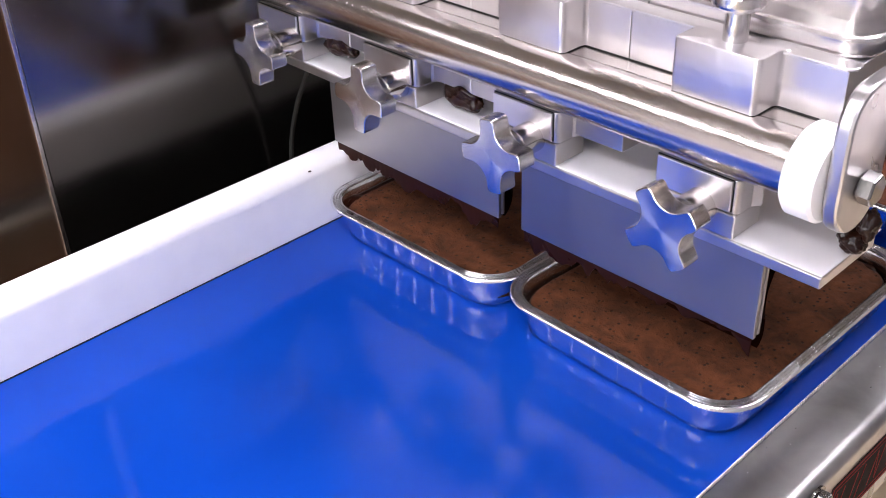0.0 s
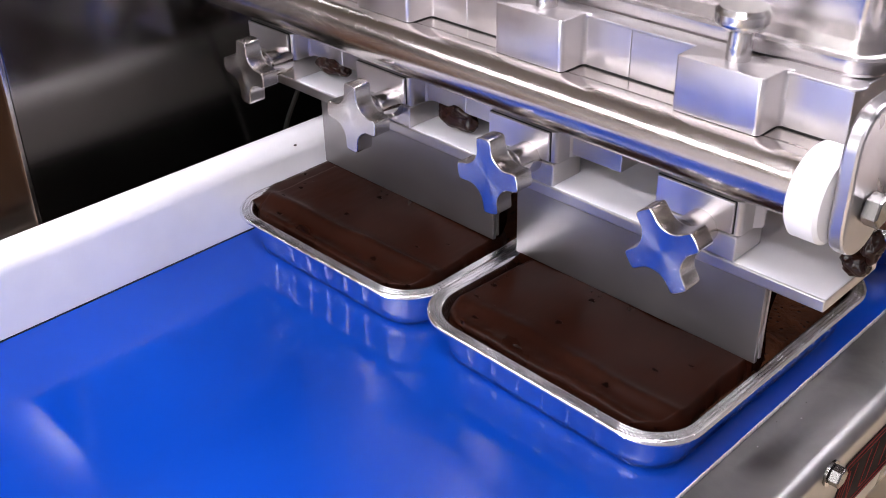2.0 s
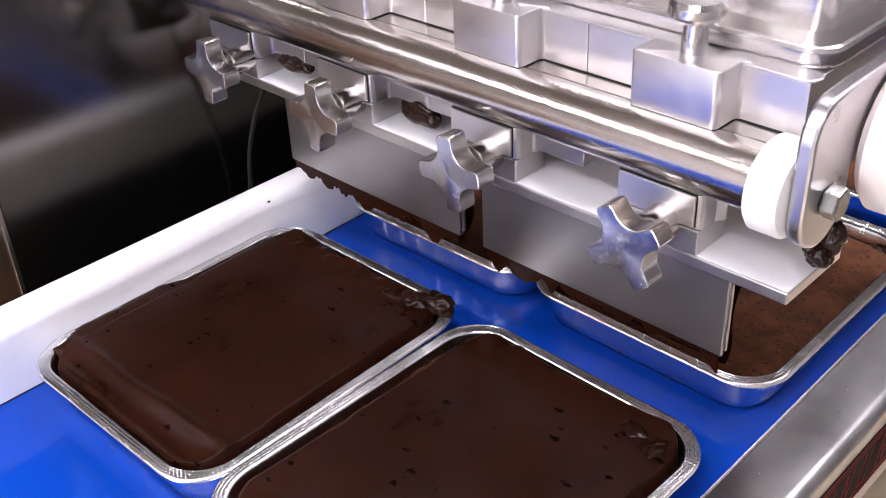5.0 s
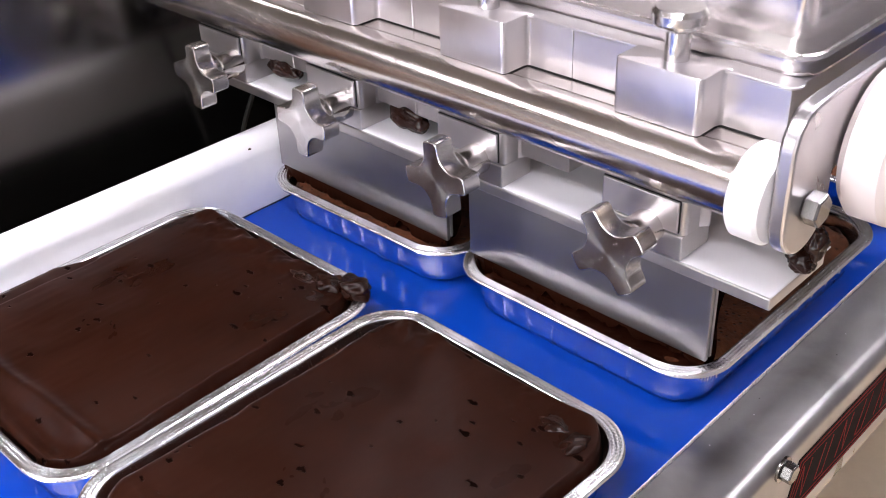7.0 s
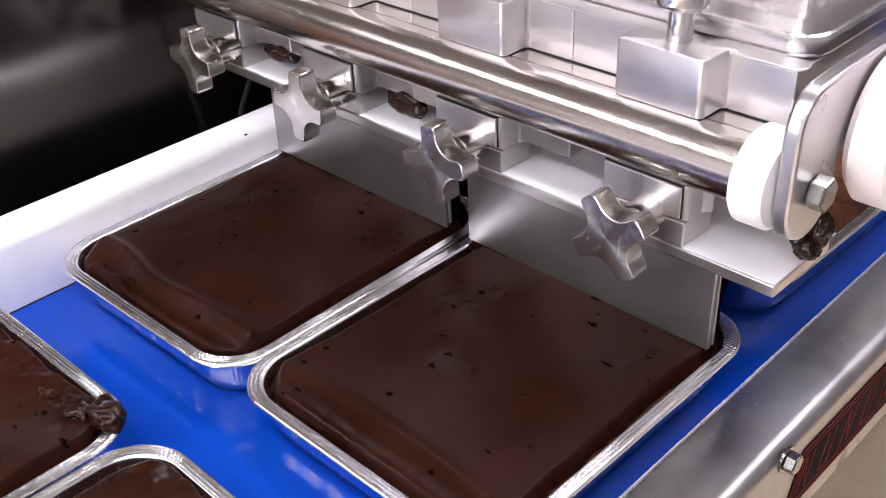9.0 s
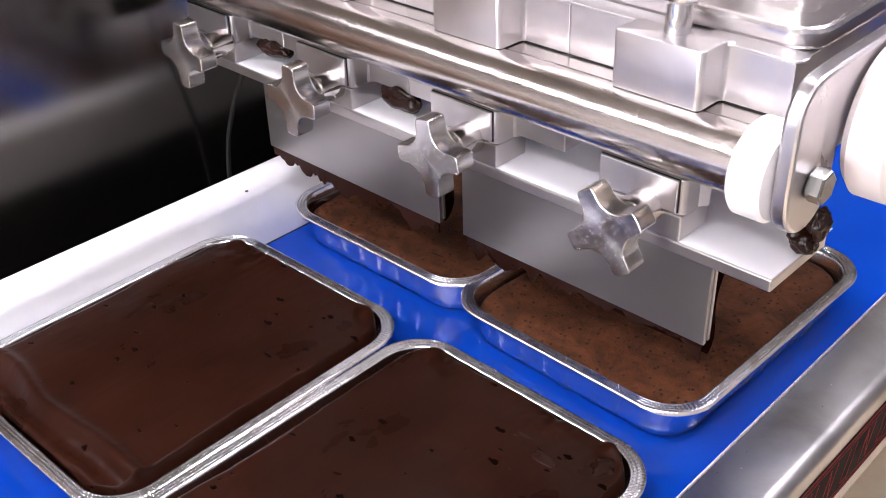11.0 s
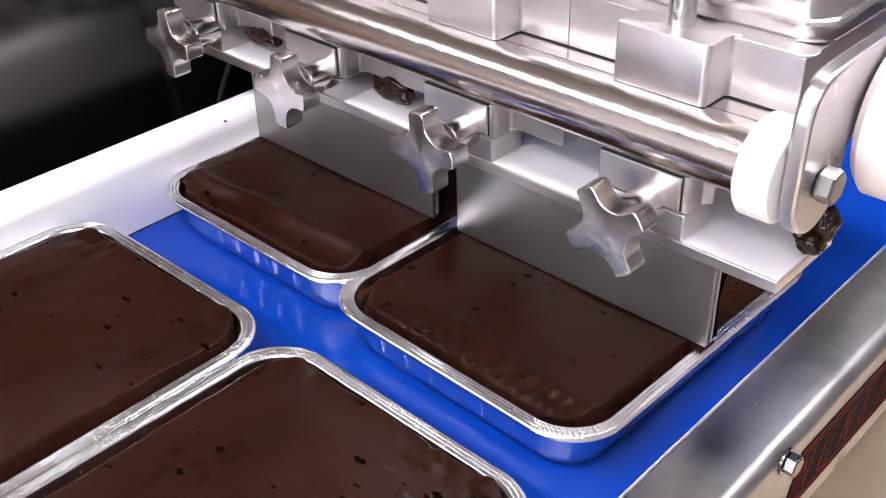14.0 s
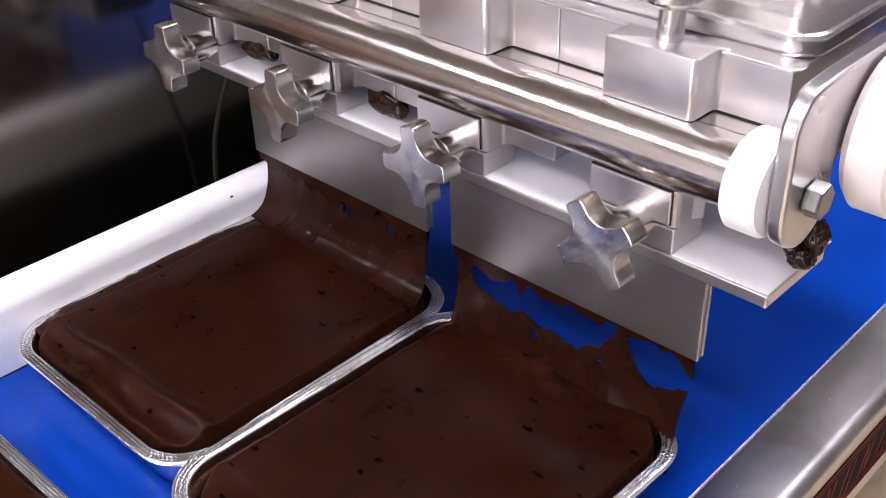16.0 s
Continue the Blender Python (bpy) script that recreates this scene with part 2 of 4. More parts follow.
def lathe(profile, axis="z", seg=40, at=(0, 0, 0)):
    """A solid of revolution from (radius, height) pairs; ends at radius 0 are closed."""
    bm = bmesh.new()
    rings = []
    for r, h in profile:
        if r < 1e-6:
            rings.append([bm.verts.new((0, 0, h))])
        else:
            rings.append([bm.verts.new((r * math.cos(2 * math.pi * k / seg), r * math.sin(2 * math.pi * k / seg), h)) for k in range(seg)])
    for p, q in zip(rings, rings[1:]):
        for k in range(seg):
            j = (k + 1) % seg
            if len(p) == 1 and len(q) > 1:
                bm.faces.new((p[0], q[k], q[j]))
            elif len(q) == 1 and len(p) > 1:
                bm.faces.new((p[k], q[0], p[j]))
            elif len(p) > 1:
                bm.faces.new((p[k], q[k], q[j], p[j]))
    bmesh.ops.recalc_face_normals(bm, faces=bm.faces[:])
    turn = {"z": Matrix(), "x": Matrix.Rotation(math.pi / 2, 4, "Y"), "y": Matrix.Rotation(-math.pi / 2, 4, "X")}[axis]
    bmesh.ops.transform(bm, matrix=Matrix.Translation(at) @ turn, verts=bm.verts[:])
    return bm


def extrude(outline, axis, lo, hi, bevel=0.0, seg=2):
    """A prism: the outline in the two other axes (in xyz order), from lo to hi along axis."""
    bm = bmesh.new()
    def v(p, h):
        a, c = p
        return {"x": (h, a, c), "y": (a, h, c), "z": (a, c, h)}[axis]
    low = [bm.verts.new(v(p, lo)) for p in outline]
    top = [bm.verts.new(v(p, hi)) for p in outline]
    n = len(outline)
    for k in range(n):
        bm.faces.new((low[k], low[(k + 1) % n], top[(k + 1) % n], top[k]))
    caps = [bm.faces.new(low[::-1]), bm.faces.new(top)]
    bmesh.ops.recalc_face_normals(bm, faces=bm.faces[:])
    if bevel:
        edges = list({e for f in caps for e in f.edges})
        bmesh.ops.bevel(bm, geom=edges, offset=bevel, segments=seg, affect="EDGES", profile=0.5)
    return bm


def round_rect(x0, y0, x1, y1, r, seg=8):
    pts = []
    for cx, cy, a in ((x1 - r, y0 + r, -90), (x1 - r, y1 - r, 0), (x0 + r, y1 - r, 90), (x0 + r, y0 + r, 180)):
        for k in range(seg + 1):
            t = radians(a + 90 * k / seg)
            pts.append((cx + r * math.cos(t), cy + r * math.sin(t)))
    return pts


def value_noise(x, y, cell, seed):
    """Smooth random field over numpy arrays, about -1 to 1, with that cell size."""
    g = np.random.RandomState(seed).uniform(-1, 1, (64, 64))
    u, v = x / cell + 31.3, y / cell + 17.7
    i, j = np.floor(u).astype(int), np.floor(v).astype(int)
    fu, fv = u - i, v - j
    fu, fv = fu * fu * (3 - 2 * fu), fv * fv * (3 - 2 * fv)
    at = lambda a, c: g[a % 64, c % 64]
    return (at(i, j) * (1 - fu) + at(i + 1, j) * fu) * (1 - fv) + (at(i, j + 1) * (1 - fu) + at(i + 1, j + 1) * fu) * fv


def empty(name, **tags):
    ob = new(name)
    tagged(ob, **tags)
    return ob


# ---------------------------------------------------------------- the hall
FLOOR = -0.92
def hall():
    def slab(name, lo, hi, mat, label):
        tagged(part(name, box(lo, hi), M[mat], smooth=False), label=label, category=name.split("_")[0], kind="structure")
    slab("floor", (-3.2, -3.4, FLOOR - 0.1), (1.7, 3.4, FLOOR), "floor", "speckled tan resin floor of a bakery hall")
    slab("ceiling", (-3.2, -3.4, 2.0), (1.7, 3.4, 2.1), "ceiling", "dim brown hall ceiling")
    slab("wall_west", (-3.3, -3.4, FLOOR), (-3.2, 3.4, 2.0), "dark_wall", "dark brown hall wall")
    # unseen east wall, set close to shape steel reflections and rail bounce
    slab("wall_east", (1.7, -3.4, FLOOR), (1.8, 3.4, 2.0), "dim_wall", "unseen grey wall added to close the hall")
    # south wall, open for the window
    bm = bmesh.new()
    for lo, hi in (((-3.2, FLOOR), (-0.22, 2.0)), ((0.82, FLOOR), (1.7, 2.0)), ((-0.22, FLOOR), (0.82, -0.12)), ((-0.22, 1.22), (0.82, 2.0))):
        merge(bm, box((lo[0], -3.5, lo[1]), (hi[0], -3.4, hi[1])))
    tagged(part("wall_south", bm, M["wall"], smooth=False), label="pale painted hall wall with a window", category="wall", kind="structure")
    win = empty("window_1", label="tall white-framed window in the pale wall", category="window", kind="structure")
    for lo, hi in (((-0.22, -0.12), (-0.18, 1.22)), ((0.78, -0.12), (0.82, 1.22)), ((-0.18, -0.12), (0.78, -0.08)), ((-0.18, 1.18), (0.78, 1.22))):
        part("window_frame", box((lo[0] + 0.001, -3.47, lo[1] + 0.001), (hi[0] - 0.001, -3.43, hi[1] - 0.001), 0.003), M["plastic"], win)
    part("window_sill", box((-0.28, -3.42, -0.15), (0.88, -3.34, -0.122), 0.004), M["plastic"], win)
    slab("wall_north", (-3.2, 3.4, FLOOR), (1.7, 3.5, 2.0), "dark_wall", "dark brown hall wall")


def ceiling_lights():
    base = empty("ceiling_light", label="long fluorescent ceiling light with a white diffuser", category="light", group="ceiling lights")
    base.location = (0.6, -0.85, 1.94)
    part("housing", box((-0.66, -0.16, 0.0), (0.66, 0.16, 0.06), 0.01), M["ceiling"], base)
    part("diffuser", box((-0.64, -0.14, -0.012), (0.64, 0.14, -0.001), 0.004), M["lamp"], base, "glowing white diffuser")
    for x, y in ((0.6, -1.75), (0.2, 0.75), (0.95, 1.5), (-1.2, -1.75)):
        copy_thing(base, pose(x, y, 1.94))


def ceiling_spot():
    sp = empty("ceiling_spot", label="small square ceiling light with a white cover", category="light")
    sp.location = (-2.25, 0.58, 1.95)
    part("housing", box((-0.20, -0.10, 0.0), (0.20, 0.10, 0.05), 0.008), M["ceiling"], sp)
    part("diffuser", box((-0.17, -0.075, -0.010), (0.17, 0.075, -0.001), 0.003), M["small_lamp"], sp, "glowing white diffuser")


# ---------------------------------------------------------------- conveyor
BELT_X1 = 0.5396


def conveyor():
    c = empty("conveyor", label="belt conveyor with a glossy blue belt and steel side frame", category="conveyor")
    part("belt", box((0.0, -1.3, -0.006), (BELT_X1, 1.6, 0.0), 0.0015, 2), M["belt"], c, "glossy blue plastic conveyor belt")
    # frayed edge of the belt
    bm, rng = bmesh.new(), random.Random(4)
    for k in range(520):
        y = -0.25 + k * 0.0022
        w, h = 0.0003 + 0.0006 * rng.random(), 0.0004 + 0.0006 * rng.random()
        merge_box(bm, (BELT_X1 - 0.0004, y, -0.003), (BELT_X1 + w, y + 0.0012, h))
    tagged(part("belt_edge", bm, M["plastic"], c, "pale frayed edge of the belt", smooth=False), kind="stuff")
    # white rail, rounded on top
    prof = [(0.0, 0.001), (0.0, 0.061)] + [(-0.02 + 0.02 * math.cos(radians(a)), 0.0608 + 0.02 * math.sin(radians(a))) for a in range(6, 180, 6)] + [(-0.04, 0.061), (-0.04, 0.001)]
    part("side_rail", extrude(prof, "y", -1.3, 0.62, 0.003), M["plastic"], c, "thick white plastic side rail")
    part("speck", lathe([(0, 0), (0.0021, 0.0002), (0.0016, 0.0009), (0, 0.0013)], "z", 10, (-0.003, 0.059, 0.0710)), M["mark"], c, "small brown speck on the rail")
    part("rail_bed", box((-0.046, -1.3, -0.40), (-0.001, 1.6, 0.0005)), M["frame_dark"], c, "dark painted side beam")
    # steel side frame: flat top, rounded shoulder, side
    r = 0.012
    prof = [(BELT_X1 + 0.0022, -0.012), (BELT_X1 + 0.0022, 0.0)]
    prof += [(0.588 + r * math.sin(radians(a)), 0.0 - r + r * math.cos(radians(a))) for a in range(0, 91, 10)]
    prof += [(0.600, -0.104), (0.594, -0.104), (0.594, -0.02), (0.585, -0.012)]
    part("side_frame", extrude(prof, "y", -1.3, 1.6), M["steel_frame"], c, "worn stainless steel side frame")
    part("bed", box((0.0, -1.3, -0.09), (0.585, 1.6, -0.014)), M["steel_frame"], c)
    # crumbs and flecks on the side frame
    rng = random.Random(12)
    for _ in range(9):
        x, y, r = rng.uniform(0.548, 0.584), rng.uniform(-0.12, 0.45), rng.uniform(0.0004, 0.0007)
        part("fleck", lathe([(0, 0), (r, 0.0001), (r * 0.7, r * 0.6), (0, r * 0.7)], "z", 8, (x, y, 0.0001)), M["plastic"] if rng.random() < 0.6 else M["mark"], c, "small fleck on the steel")
    # hexagonal bolt
    hexa = [(0.0847 + 0.0085 * math.cos(radians(60 * k)), -0.0130 + 0.0085 * math.sin(radians(60 * k))) for k in range(6)]
    bolt = part("bolt", extrude(hexa, "x", 0.602, 0.611, 0.0012), M["bolt"], c, "hexagonal steel bolt head")
    part("washer", lathe([(0, 0), (0.011, 0), (0.011, 0.002), (0, 0.002)], "x", 24, (0.6002, 0.0847, -0.0130)), M["bolt"], bolt)
    # black sticker with red shapes
    z0, z1, y0, y1 = -0.086, -0.026, 0.097, 0.46
    sl = 0.018
    quad = [(y0, z0), (y1, z0), (y1 + sl, z1), (y0 + sl, z1)]
    st = part("sticker", extrude(quad, "x", 0.6002, 0.6007), M["black"], c, "black sticker with red line pattern")
    def bar(name, a, bb, w):
        (ya, za), (yb, zb) = a, bb
        d = math.hypot(yb - ya, zb - za)
        ny, nz = -(zb - za) / d * w / 2, (yb - ya) / d * w / 2
        part(name, extrude([(ya - ny, za - nz), (yb - ny, zb - nz), (yb + ny, zb + nz), (ya + ny, za + nz)], "x", 0.6009, 0.6012), M["red"], st, "red printed line", smooth=False)
    for e, w in ((0.003, 0.0015), (0.008, 0.0011)):
        a, bq, cq, dq = (y0 + e * 1.2, z0 + e), (y1 - e, z0 + e), (y1 + sl - e * 1.2, z1 - e), (y0 + sl + e, z1 - e)
        for p, q in ((a, bq), (bq, cq), (cq, dq), (dq, a)):
            bar("line", p, q, w)
    y = y0 + 0.018
    for k in range(9):
        zb, zt = z0 + 0.013, z1 - 0.013
        bar("line", (y, zb), (y + 0.011, zt), 0.0014)
        bar("line", (y + 0.013, zb), (y + 0.024, zt), 0.0014)
        if k % 2 == 0:
            bar("line", (y + 0.011, zt), (y + 0.013, zb), 0.0012)
        else:
            bar("line", (y + 0.002, zb), (y + 0.013, zb), 0.0014)
        y += 0.036
    return c


def merge_box(bm, lo, hi):
    vs = [bm.verts.new((x, y, z)) for x in (lo[0], hi[0]) for y in (lo[1], hi[1]) for z in (lo[2], hi[2])]
    for f in ((0, 1, 3, 2), (4, 6, 7, 5), (0, 4, 5, 1), (2, 3, 7, 6), (0, 2, 6, 4), (1, 5, 7, 3)):
        bm.faces.new([vs[i] for i in f])


# ---------------------------------------------------------------- filling head
YB = 0.085          # front of the clamp blocks
AX_Y, AX_Z = 0.0745, 0.215   # axis of the tube


def star(rad, turn=0.0):
    """Outline of a four-armed hand knob: a disc with four round scallops cut out."""
    count, dist, cut = 208, 1.085 * rad, 0.535 * rad
    r = []
    for k in range(count):
        d = ((k / count * 4) % 1.0 - 0.5) * math.pi / 2
        s = cut * cut - (dist * math.sin(d)) ** 2
        r.append(min(rad, dist * math.cos(d) - math.sqrt(s)) if s > 0 else rad)
    for _ in range(3):
        r = [(r[k - 1] + 2 * r[k] + r[(k + 1) % count]) / 4 for k in range(count)]
    return [(r[k] * math.cos(2 * math.pi * k / count + turn), r[k] * math.sin(2 * math.pi * k / count + turn)) for k in range(count)]


def knob_mesh(turn):
    bm = extrude(star(0.0335, radians(turn)), "y", 0.0, 0.0185, 0.0009, 2)
    return to_mesh("knob", bm, M["steel_knob"], True, 19)


def head():
    h = empty("filling_machine", label="stainless steel cake filling head over the conveyor", category="machine")
    part("tube", lathe([(0, -0.165), (0.0235, -0.165), (0.0235, 0.549), (0, 0.549)], "x", 64, (0, AX_Y, AX_Z)), M["steel_tube"], h, "polished round steel tube")
    # shelf between the tube and the bodies
    part("shelf", box((-0.165, AX_Y + 0.004, 0.205), (0.562, 0.30, 0.2376), 0.004), M["steel_tube"], h)
    # bodies, one to each nozzle pair, with a hairline joint between
    bx = [-0.165, -0.131, 0.0385, 0.2095, 0.3805, 0.5575]
    for a, bb in zip(bx, bx[1:]):
        part("body", box((a + 0.0003, 0.100, 0.2388), (bb - 0.0003, 0.30, 0.2770), 0.0007, 2), M["steel_block"], h)
    # added black strip: shade of the gap between shelf and bodies
    part("gap_shade", box((-0.1645, 0.1008, 0.2378), (0.557, 0.29, 0.2387)), M["cable_gap_black"], h, "thin black strip for the shaded gap under the bodies", smooth=False)
    # latch blocks with a lift peg
    for k, x0 in enumerate((0.0955, 0.267, 0.4385)):
        x1 = x0 + 0.0695
        r, fil = 0.0045, 0.006
        out = [(x0, 0.101), (x0, 0.0725 + 0.0025)] + [(x0 + 0.0025 - 0.0025 * math.cos(radians(a)), 0.075 - 0.0025 * math.sin(radians(a))) for a in range(15, 91, 15)]
        out += [(x1 - r + r * math.sin(radians(a)), 0.0725 + r - r * math.cos(radians(a))) for a in range(0, 91, 10)]
        # hollow fillet against the body
        out += [(x1, 0.101 - fil)] + [(x1 + fil - fil * math.cos(radians(a)), 0.101 - fil + fil * math.sin(radians(a))) for a in range(10, 91, 10)]
        blk = part("latch_block", extrude(out, "z", 0.2386, 0.2805, 0.0013, 3), M["steel_block"], h)
        # the same painted gap shade below each latch block
        part("gap_shade", box((x0 + 0.0006, 0.0732, 0.2377), (x1 - 0.0006, 0.1005, 0.2385)), M["cable_gap_black"], blk, "thin black strip for the shaded gap under the block", smooth=False)
        cx = (x0 + x1) / 2 + 0.001
        peg = part("peg", lathe([(0, 0), (0.0088, 0), (0.0088, 0.022), (0, 0.022)], "z", 32, (cx, 0.0935, 0.2806)), M["steel_knob"], blk)
        part("peg_head", lathe([(0, 0), (0.0125, 0), (0.0185, 0.004), (0.0192, 0.006), (0.0192, 0.012), (0.0165, 0.0155), (0, 0.0158)], "z", 40, (cx, 0.0935, 0.3027)), M["steel_knob"], blk)
    # white gasket along the lid, open at each peg
    pegs = [-0.165] + [x + 0.0358 for x in (0.0955, 0.267, 0.4385)] + [0.575]
    for a, bb in zip(pegs, pegs[1:]):
        part("gasket", extrude(round_rect(a + 0.0135, 0.0985, bb - 0.0135, 0.1165, 0.0085, 6), "z", 0.2772, 0.2795, 0.0008, 2), M["steel_block"], h, "pale metal gasket strip")
    # lid flange and hopper
    part("lid", extrude(round_rect(-0.165, 0.118, 0.560, 0.45, 0.022, 10), "z", 0.2772, 0.2925, 0.0035, 2), M["steel_lid"], h, "satin steel lid with rounded corners")
    hop = bmesh.new()
    lo, hi = round_rect(-0.150, 0.146, 0.541, 0.43, 0.012, 6), round_rect(-0.160, 0.120, 0.566, 0.46, 0.014, 6)
    ra = [hop.verts.new((x, y, 0.2926)) for x, y in lo]
    rb = [hop.verts.new((x, y, 0.62)) for x, y in hi]
    n = len(ra)
    for k in range(n):
        hop.faces.new((ra[k], ra[(k + 1) % n], rb[(k + 1) % n], rb[k]))
    hop.faces.new(rb)
    bmesh.ops.recalc_face_normals(hop, faces=hop.faces[:])
    part("hopper", hop, M["steel_lid"], h, "tall satin steel hopper")
    # nozzle bar behind the clamps
    nx = [-0.112, 0.0275, 0.2015, 0.376, 0.5450]
    for a, bb in zip(nx, nx[1:]):
        part("nozzle_bar", box((a + 0.0003, 0.106, 0.1530 if bb < 0.5 else 0.1700), (bb - 0.0003, 0.26, 0.2045), 0.0010, 2), M["steel_clamp"], h)
    # clamps with star knobs
    for k in range(4):
        x0 = -0.0985 + 0.1745 * k
        x1 = x0 + 0.0735
        out = [(x0, 0.112), (x0, YB)] + [(x1 - 0.005 + 0.005 * math.sin(radians(a)), YB + 0.005 - 0.005 * math.cos(radians(a))) for a in range(0, 91, 15)] + [(x1, 0.104), (x1 + 0.005, 0.110), (x1 + 0.005, 0.112)]
        cl = part("clamp", extrude(out, "z", 0.1506, 0.1790, 0.0008, 2), M["steel_clamp"], h)
        part("front_plate", box((x0 + 0.0012, YB - 0.0030, 0.1530), (x1 - 0.0052, YB - 0.0006, 0.1786), 0.0008, 2), M["steel_block"], cl, "ground steel front plate")
        part("joint", box((x0 + 0.0006, YB - 0.0007, 0.1524), (x1 - 0.0046, YB + 0.0004, 0.1788)), M["cable_gap_black"], cl, "dark joint behind the plate", smooth=False)
        part("clamp_foot", box((x0 + 0.001, YB - 0.001, 0.1295), (x1 - 0.001, 0.122, 0.1502), 0.0012, 2), M["steel_clamp"], cl)
        kx = (-0.0397, 0.1268, 0.2969, 0.4682)[k]
        kn = part("star_knob", knob_mesh((-2, -2, 8, 34)[k]), None, h, "four-lobed turned steel hand knob", pose(kx, 0.0305, 0.1505))
        part("shank", lathe([(0, 0.0185), (0.0165, 0.0185), (0.0165, 0.025), (0.0138, 0.029), (0.0138, 0.0535), (0, 0.0535)], "y", 36), M["steel_shank"], kn)
    # strip, thin white sheet holding its bright reflection as colour, and spreader blades
    part("strip", box((-0.096, YB - 0.0005, 0.1185), (0.5712, 0.165, 0.1285), 0.0012, 2), M["steel_clamp"], h)
    part("white_top", box((-0.0955, YB + 0.0006, 0.1286), (0.5708, 0.175, 0.1293), 0.0003, 1), M["plastic"], h, "thin white sheet on the steel strip")
    for x0, x1 in ((0.0090, 0.2515), (0.2800, 0.5245)):
        bl = part("blade", box((x0, 0.0885, 0.0470), (x1, 0.0925, 0.1183), 0.0006, 2), M["steel_blade"], h, "matt grey steel spreader blade")
        part("backing_plate", box((x0, 0.0926, 0.0500), (x1 + 0.0012, 0.0955, 0.1183), 0.0005, 2), M["steel_blade"], bl)
    # end of the tube
    part("bushing", lathe([(0, 0), (0.031, 0), (0.0335, 0.0025), (0.0335, 0.0215), (0.031, 0.024), (0, 0.024)], "x", 48, (0.5485, AX_Y, AX_Z)), M["plastic"], h, "white plastic bushing")
    out = [(0.30, 0.284), (0.105, 0.284)]
    out += [(0.083 - 0.027 * math.sin(radians(a)), 0.256 + 0.027 * math.cos(radians(a))) for a in range(0, 91, 10)]
    out += [(0.086 - 0.030 * math.cos(radians(a)), 0.204 - 0.030 * math.sin(radians(a))) for a in range(0, 181, 12)]
    out += [(0.116, 0.222), (0.135, 0.238), (0.30, 0.238)]
    part("end_plate", extrude(out, "x", 0.5740, 0.5860, 0.0025, 2), M["steel_plate"], h, "rounded steel end plate")
    hexa = [(AX_Y + 0.010 + 0.0118 * math.cos(radians(60 * k + 10)), AX_Z - 0.005 + 0.0118 * math.sin(radians(60 * k + 10))) for k in range(6)]
    part("end_bolt", extrude(hexa, "x", 0.5862, 0.598, 0.0016), M["bolt"], h, "hexagonal steel bolt")
    part("side_roller", lathe([(0, 0), (0.050, 0), (0.056, 0.006), (0.056, 0.03), (0.05, 0.036), (0, 0.036)], "x", 56, (0.588, 0.166, 0.230)), M["cream"], h, "cream plastic roller")
    return h


def lump(name, at, size, mat, label, seed, cat="chocolate"):
    """A drip of chocolate: several blobs melted together."""
    rng = random.Random(seed)
    bm = bmesh.new()
    bmesh.ops.create_icosphere(bm, subdivisions=4, radius=1.0)
    for v in bm.verts:
        p = v.co.copy()
        d = 1 + 0.28 * noise.noise(p * 1.7 + Vector((seed * 3.1, 0, 0))) + 0.14 * noise.noise(p * 4.3 + Vector((0, seed, 0)))
        v.co = Vector((p.x * size[0], p.y * size[1], p.z * size[2])) * d
    ob = part(name, bm, M[mat], None, angle=80)
    ob.location = at
    return tagged(ob, label=label, category=cat)


def ragged(name, x0, x1, y, top, low, high, seed, label, ripple=0.010):
    """A thin hanging skin of chocolate with an uneven lower edge and rounded thickness."""
    n = int((x1 - x0) / 0.0012)
    xs = np.linspace(x0, x1, n)
    e = value_noise(xs, xs * 0, 0.028, seed) * 0.5 + value_noise(xs, xs * 0, ripple, seed + 1) * 0.35 + value_noise(xs, xs * 0, 0.0035, seed + 2) * 0.2
    e = (e - e.min()) / (e.max() - e.min())
    length = low + (high - low) * e ** 1.3
    bm = bmesh.new()
    grid = []
    rows = 6
    for x, d in zip(xs, length):
        col = []
        for side in (0, 1):
            for k in range(rows + 1):
                f = k / rows
                th = 0.0012 * (1 - 0.65 * f)
                col.append(bm.verts.new((x, y + (th if side else -th), top - d * f)))
        grid.append(col)
    for p, q in zip(grid, grid[1:]):
        for k in range(rows):
            bm.faces.new((p[k], p[k + 1], q[k + 1], q[k]))
            o = rows + 1
            bm.faces.new((p[o + k], q[o + k], q[o + k + 1], p[o + k + 1]))
        bm.faces.new((p[rows], p[2 * rows + 1], q[2 * rows + 1], q[rows]))
    ob = part(name, bm, M["icing"], angle=60)
    return tagged(ob, label=label, category="chocolate")


